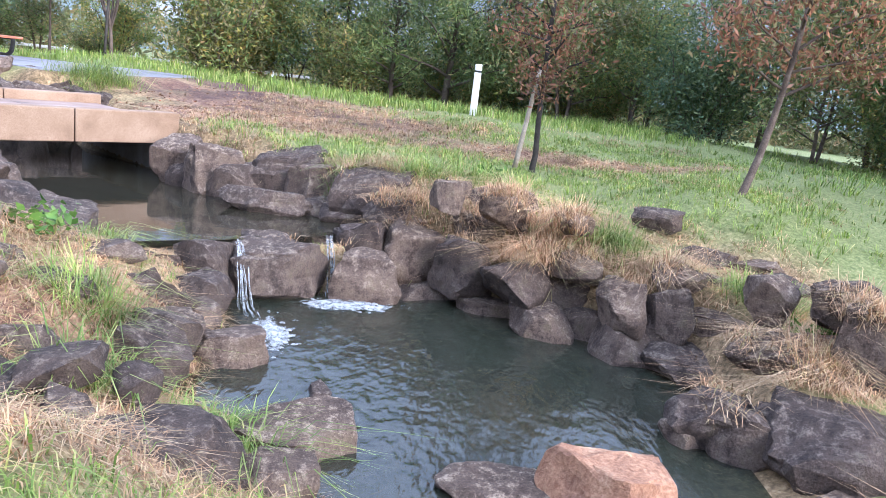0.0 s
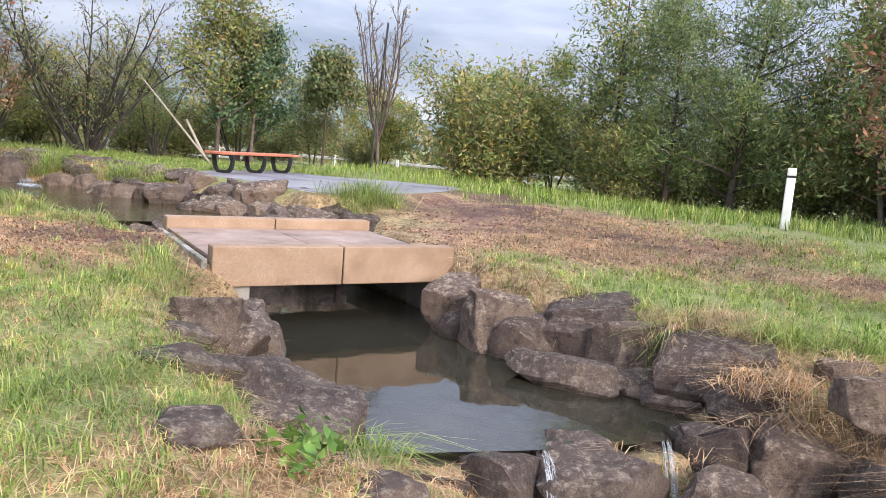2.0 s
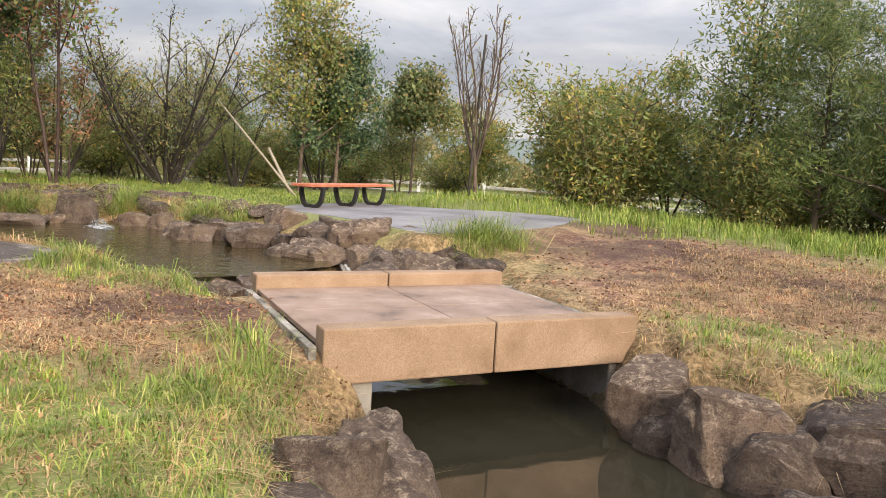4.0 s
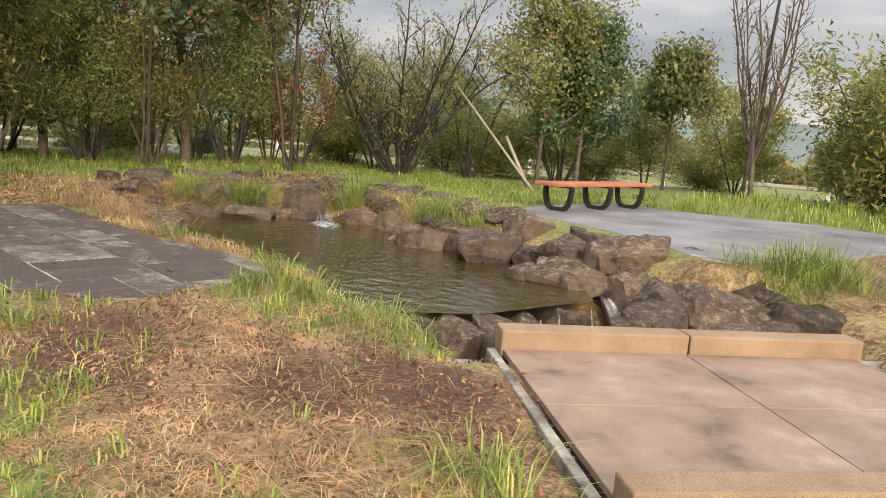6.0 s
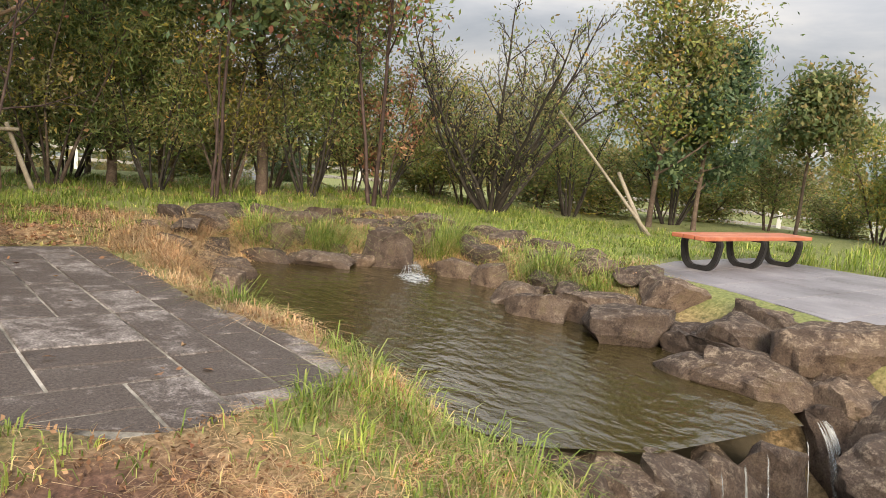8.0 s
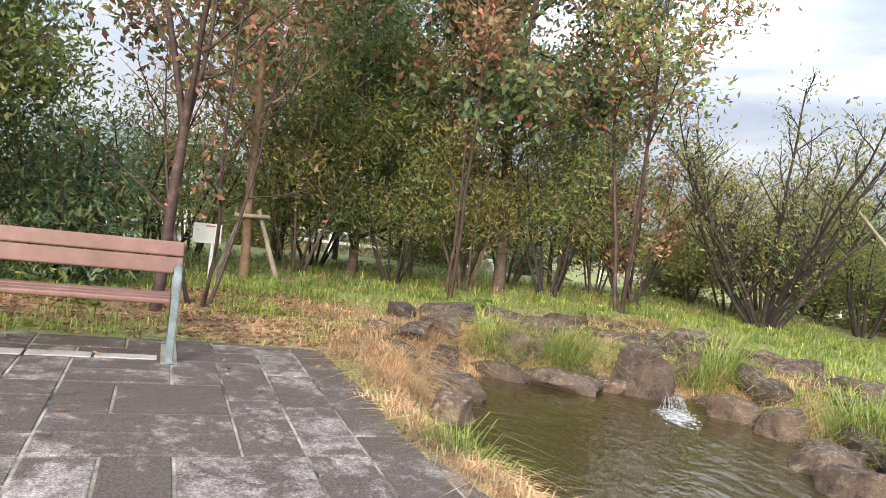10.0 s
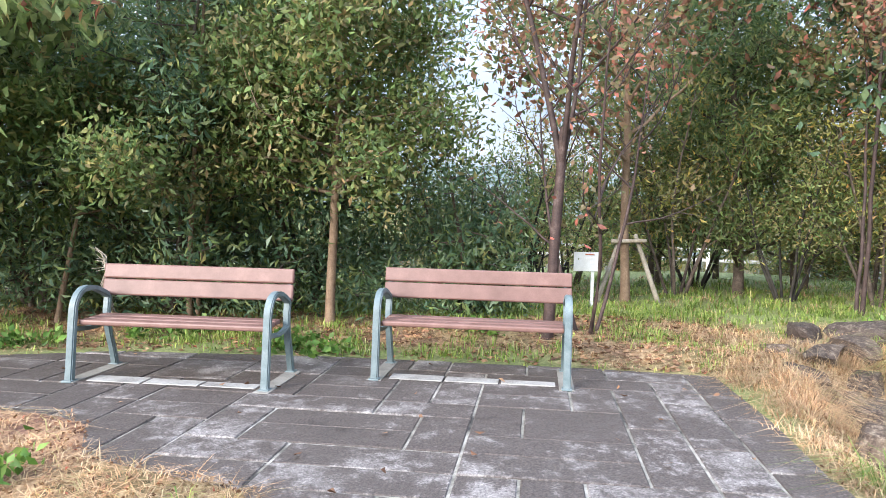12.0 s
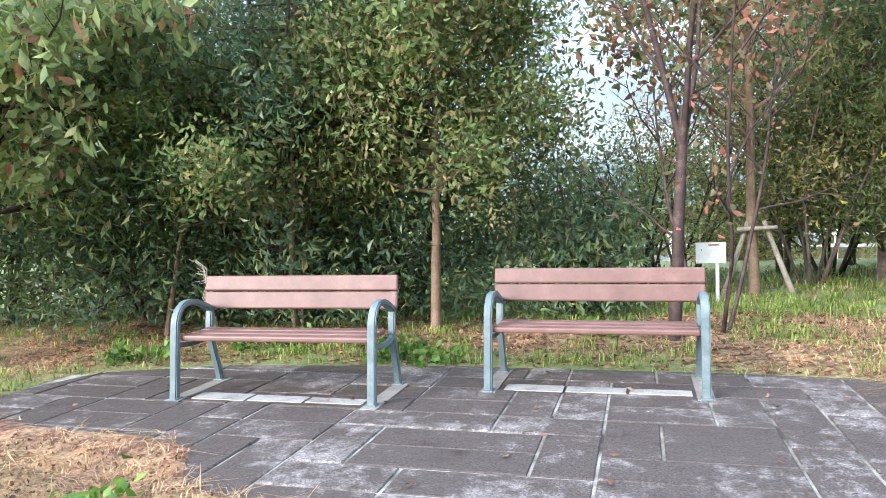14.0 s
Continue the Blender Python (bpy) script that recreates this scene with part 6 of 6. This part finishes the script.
blades("dry_grass", 20000, (-9.5, -3.2, 2.0, 8.0), L_STRAW, 0.075, 0.005, "dry straw over bare soil", 1.0, 9, lambda X, Y, near: path_straw(X, Y, near) + 0.12, flat=0.8)
blades("dry_grass", 24000, (-14.0, -8.0, 7.0, 12.5), L_STRAW, 0.12, 0.007, "dry straw on the pond bank", 0.9, 10, dry_cover, flat=0.4)
blades("dry_grass", 14000, (-14.5, -8.0, -1.0, 8.0), L_STRAW, 0.08, 0.006, "dry straw beside the terrace", 1.0, 11, straw_only, flat=0.7)
blades("dry_grass", 17000, (-7.8, -3.4, 4.4, 7.9), L_STRAW, 0.06, 0.004, "short matted straw on the worn path", 1.0, 47, lambda X, Y, near: np.clip(0.25 + 0.7 * wobble(X, Y, 5.0, 27), 0.05, 1) * (1 - 0.9 * bare(X, Y)), flat=0.7)
blades("dry_grass", 7000, (2.0, 4.0, 2.5, 5.9), L_STRAW, 0.13, 0.006, "dry straw between the outflow boulders", 0.9, 48, lambda X, Y, near: smooth01(0.25 + 1.2 * wobble(X, Y, 4.0, 24)), flat=0.6, shore=0.06, over=True)
blades("grass", 16000, (-9.0, 4.5, -4.0, 3.5), L_GRASS, 0.10, 0.012, "green grass on the open ground", 0.7, 12, green_cover)

blades("grass", 7000, (-15.0, -8.8, -4.5, 1.8), L_GRASS, 0.09, 0.010, "patchy grass under the cherry tree", 0.9, 45, green_cover)
blades("dry_grass", 6000, (-15.0, -8.8, -4.5, 1.8), L_STRAW, 0.09, 0.007, "dry stalks under the cherry tree", 1.0, 46, None, flat=0.7)
blades("grass", 9000, (4.2, 10.0, 2.5, 15.0), L_GRASS, 0.13, 0.014, "rough green grass on the far slope", 0.9, 43, green_cover)


def litter(name, count, where, label, seed, density=None, size=0.045):
    """Fallen leaves: small curled diamonds that lie on the ground."""
    r = np.random.RandomState(seed)
    x0, x1, y0, y1 = where
    X, Y = r.uniform(x0, x1, count * 3), r.uniform(y0, y1, count * 3)
    Z, near = land(X, Y)
    keep = near > 0.12
    on = np.minimum(poly_distance(PAVING, X, Y), poly_distance(PLATFORM, X, Y))
    if density is not None:
        keep &= (r.uniform(size=len(X)) < density(X, Y, near)) & (on > -0.02)
    X, Y, Z, on = X[keep][:count], Y[keep][:count], Z[keep][:count], on[keep][:count]
    Z = np.where(on < 0, 1.160, Z)
    n = len(X)
    a = r.uniform(0, 6.283, n)
    L = size * r.uniform(0.5, 1.2, n)
    c, s = np.cos(a), np.sin(a)
    W = L * r.uniform(0.4, 0.7, n)
    up = lambda: r.uniform(0.003, 0.03, n)
    P = [np.stack([X + c * L / 2, Y + s * L / 2, Z + up()], -1), np.stack([X - s * W / 2, Y + c * W / 2, Z + up()], -1),
         np.stack([X - c * L / 2, Y - s * L / 2, Z + up()], -1), np.stack([X + s * W / 2, Y - c * W / 2, Z + up()], -1)]
    V = np.stack(P, 1).reshape(-1, 3)
    o = np.arange(n)[:, None] * 4
    F = np.concatenate([o + np.array([[0, 1, 2]]), o + np.array([[0, 2, 3]])], 0)
    return tagged(quick_mesh(name, V, F, L_LITTER), label, "leaves", kind="stuff")


litter("fallen_leaves", 8000, (-9.5, -3.6, 2.0, 7.8), "brown fallen leaves on bare soil", 31, lambda X, Y, near: 0.25 + dirt(X, Y), 0.028)
litter("fallen_leaves", 6000, (-14.5, -11.4, 0.0, 8.0), "brown fallen leaves behind the benches", 32, lambda X, Y, near: 0.4 + dirt(X, Y), 0.07)
litter("fallen_leaves", 2500, (-4.5, 3.0, 8.6, 14.0), "brown fallen leaves on the dry slope", 33, straw_only)
litter("fallen_leaves", 70, (-11.7, -7.5, 1.5, 7.2), "few red and brown leaves on the paving", 34, None, 0.06)


# tufts that stand out
LONG, STRAWY = "tuft of long green grass", "matted clump of pale dead grass"
for k, (x, y, n, h, r) in enumerate(((-5.3, 10.85, 700, 0.34, 0.5), (-4.95, 11.1, 500, 0.3, 0.5), (-7.7, 7.7, 500, 0.19, 0.6), (-7.0, 7.55, 520, 0.2, 0.6), (-6.4, 7.5, 420, 0.18, 0.55), (-4.42, 6.5, 420, 0.26, 0.36), (-4.1, 6.2, 360, 0.22, 0.36),
                                     (-9.32, 7.7, 500, 0.24, 0.25), (-11.3, 11.0, 600, 0.42, 0.3), (-12.0, 9.8, 500, 0.34, 0.3), (-12.1, 9.1, 400, 0.34, 0.3), (-9.6, 11.1, 500, 0.34, 0.3), (-8.9, 10.95, 400, 0.3, 0.3))):
    tuft(x, y, int(n * (0.7 if 1 < k < 7 else 1)), h * 0.85, r, L_GRASS, LONG, 100 + k)
for k, (x, y, n, h, r) in enumerate(((0.2, 7.25, 350, 0.3, 0.3), (1.9, 6.2, 450, 0.34, 0.3), (2.9, 5.6, 400, 0.3, 0.3), (0.75, 7.5, 350, 0.28, 0.3), (-0.2, 3.35, 350, 0.26, 0.25), (0.0, 3.2, 250, 0.24, 0.2), (-1.15, 3.9, 350, 0.3, 0.3), (-0.75, 3.3, 350, 0.3, 0.3), (-1.75, 5.05, 300, 0.28, 0.25), (-0.55, 7.35, 200, 0.34, 0.18))):
    tuft(x, y, int(n * 1.3), h * 0.72, r, L_GRASS, LONG, 130 + k)
for k, (x, y, n, h, r) in enumerate(((1.25, 6.15, 900, 0.4, 0.42), (1.5, 6.0, 500, 0.36, 0.35), (2.1, 5.75, 500, 0.32, 0.35), (2.9, 4.4, 500, 0.36, 0.4), (3.2, 4.6, 400, 0.3, 0.35), (0.85, 6.6, 500, 0.3, 0.4), (-0.1, 7.5, 500, 0.34, 0.4), (-0.9, 3.9, 260, 0.2, 0.4), (-0.5, 3.6, 220, 0.18, 0.35), (-2.4, 5.3, 400, 0.26, 0.35),
                                     (-11.3, 7.9, 800, 0.34, 0.45), (-10.8, 7.75, 600, 0.28, 0.35), (-12.2, 8.3, 600, 0.34, 0.5), (-9.0, 7.75, 300, 0.2, 0.3), (-7.3, 7.5, 350, 0.2, 0.5), (-6.5, 7.3, 350, 0.2, 0.5))):
    tuft(x, y, int(n * 1.7), h * 0.62, r, L_STRAW, STRAWY, 160 + k, 0.005, 1.1, 0.4, k < 7)


# broad-leaved weeds
def weed(x, y, n, r, label, seed):
    g = np.random.RandomState(seed)
    tips = []
    z0 = ground_z(x, y)
    for k in range(14):
        a, q = g.uniform(0, 6.28), r * math.sqrt(g.rand())
        p = Vector((x + q * math.cos(a), y + q * math.sin(a), z0))
        tips.append([p + Vector((0, 0, 0.03 * i + 0.02)) + Vector((math.cos(a), math.sin(a), 0)) * 0.02 * i for i in range(4)])
    V, F = leaf_cloud(seed, tips, n, 0.075, 0.035, 0.62, 0.0)
    V[:, 2] = np.maximum(V[:, 2], z0 - 0.01)
    return tagged(quick_mesh("weed", V, F, L_WEED), label, "plant", "weeds in the grass", kind="stuff")


WEEDS = ((-11.6, 1.45, 160, 0.3), (-12.1, 3.7, 120, 0.22), (-11.75, 4.05, 90, 0.16), (-11.8, 3.5, 90, 0.16), (-13.2, 5.4, 140, 0.25), (-12.6, 2.6, 130, 0.28), (-12.3, 2.2, 120, 0.25), (-1.75, 4.45, 90, 0.13), (3.15, 5.1, 90, 0.14), (0.75, 7.75, 80, 0.14), (-8.7, 3.35, 60, 0.12), (-13.9, 9.6, 120, 0.3))
for k, (x, y, n, r) in enumerate(WEEDS):
    weed(x, y, n, r, "low bright green broad-leaved weed", 400 + k)


def dry_stems():
    """A hank of dead stems caught on the second bench's back."""
    rng = random.Random(12)
    root = empty("dry_stems", pose(-10.92, 2.55, 1.158), "hank of dead pale stems caught on the bench", "plant")
    for k in range(12):
        x, y = rng.uniform(-0.02, 0.02), rng.uniform(-0.03, 0.03)
        top = 0.80 + rng.uniform(-0.04, 0.12)
        pts = [(x - 0.02, y + 0.02, 0.5 + rng.uniform(-0.15, 0.1)), (x, y - 0.04 - rng.uniform(0, 0.04), 0.64), (x, y - 0.03, 0.74), (x, y - 0.02 - rng.uniform(0, 0.06), top), (x, y - 0.10 - rng.uniform(0, 0.10), top + rng.uniform(-0.02, 0.08))]
        vs, fs = sweep(pts, [0.0035, 0.0035, 0.003, 0.0025, 0.0015], 4)
        quick_mesh("stem", np.array([v[:] for v in vs]), np.array(fs), M_POLE, root, True)
    return root


dry_stems()
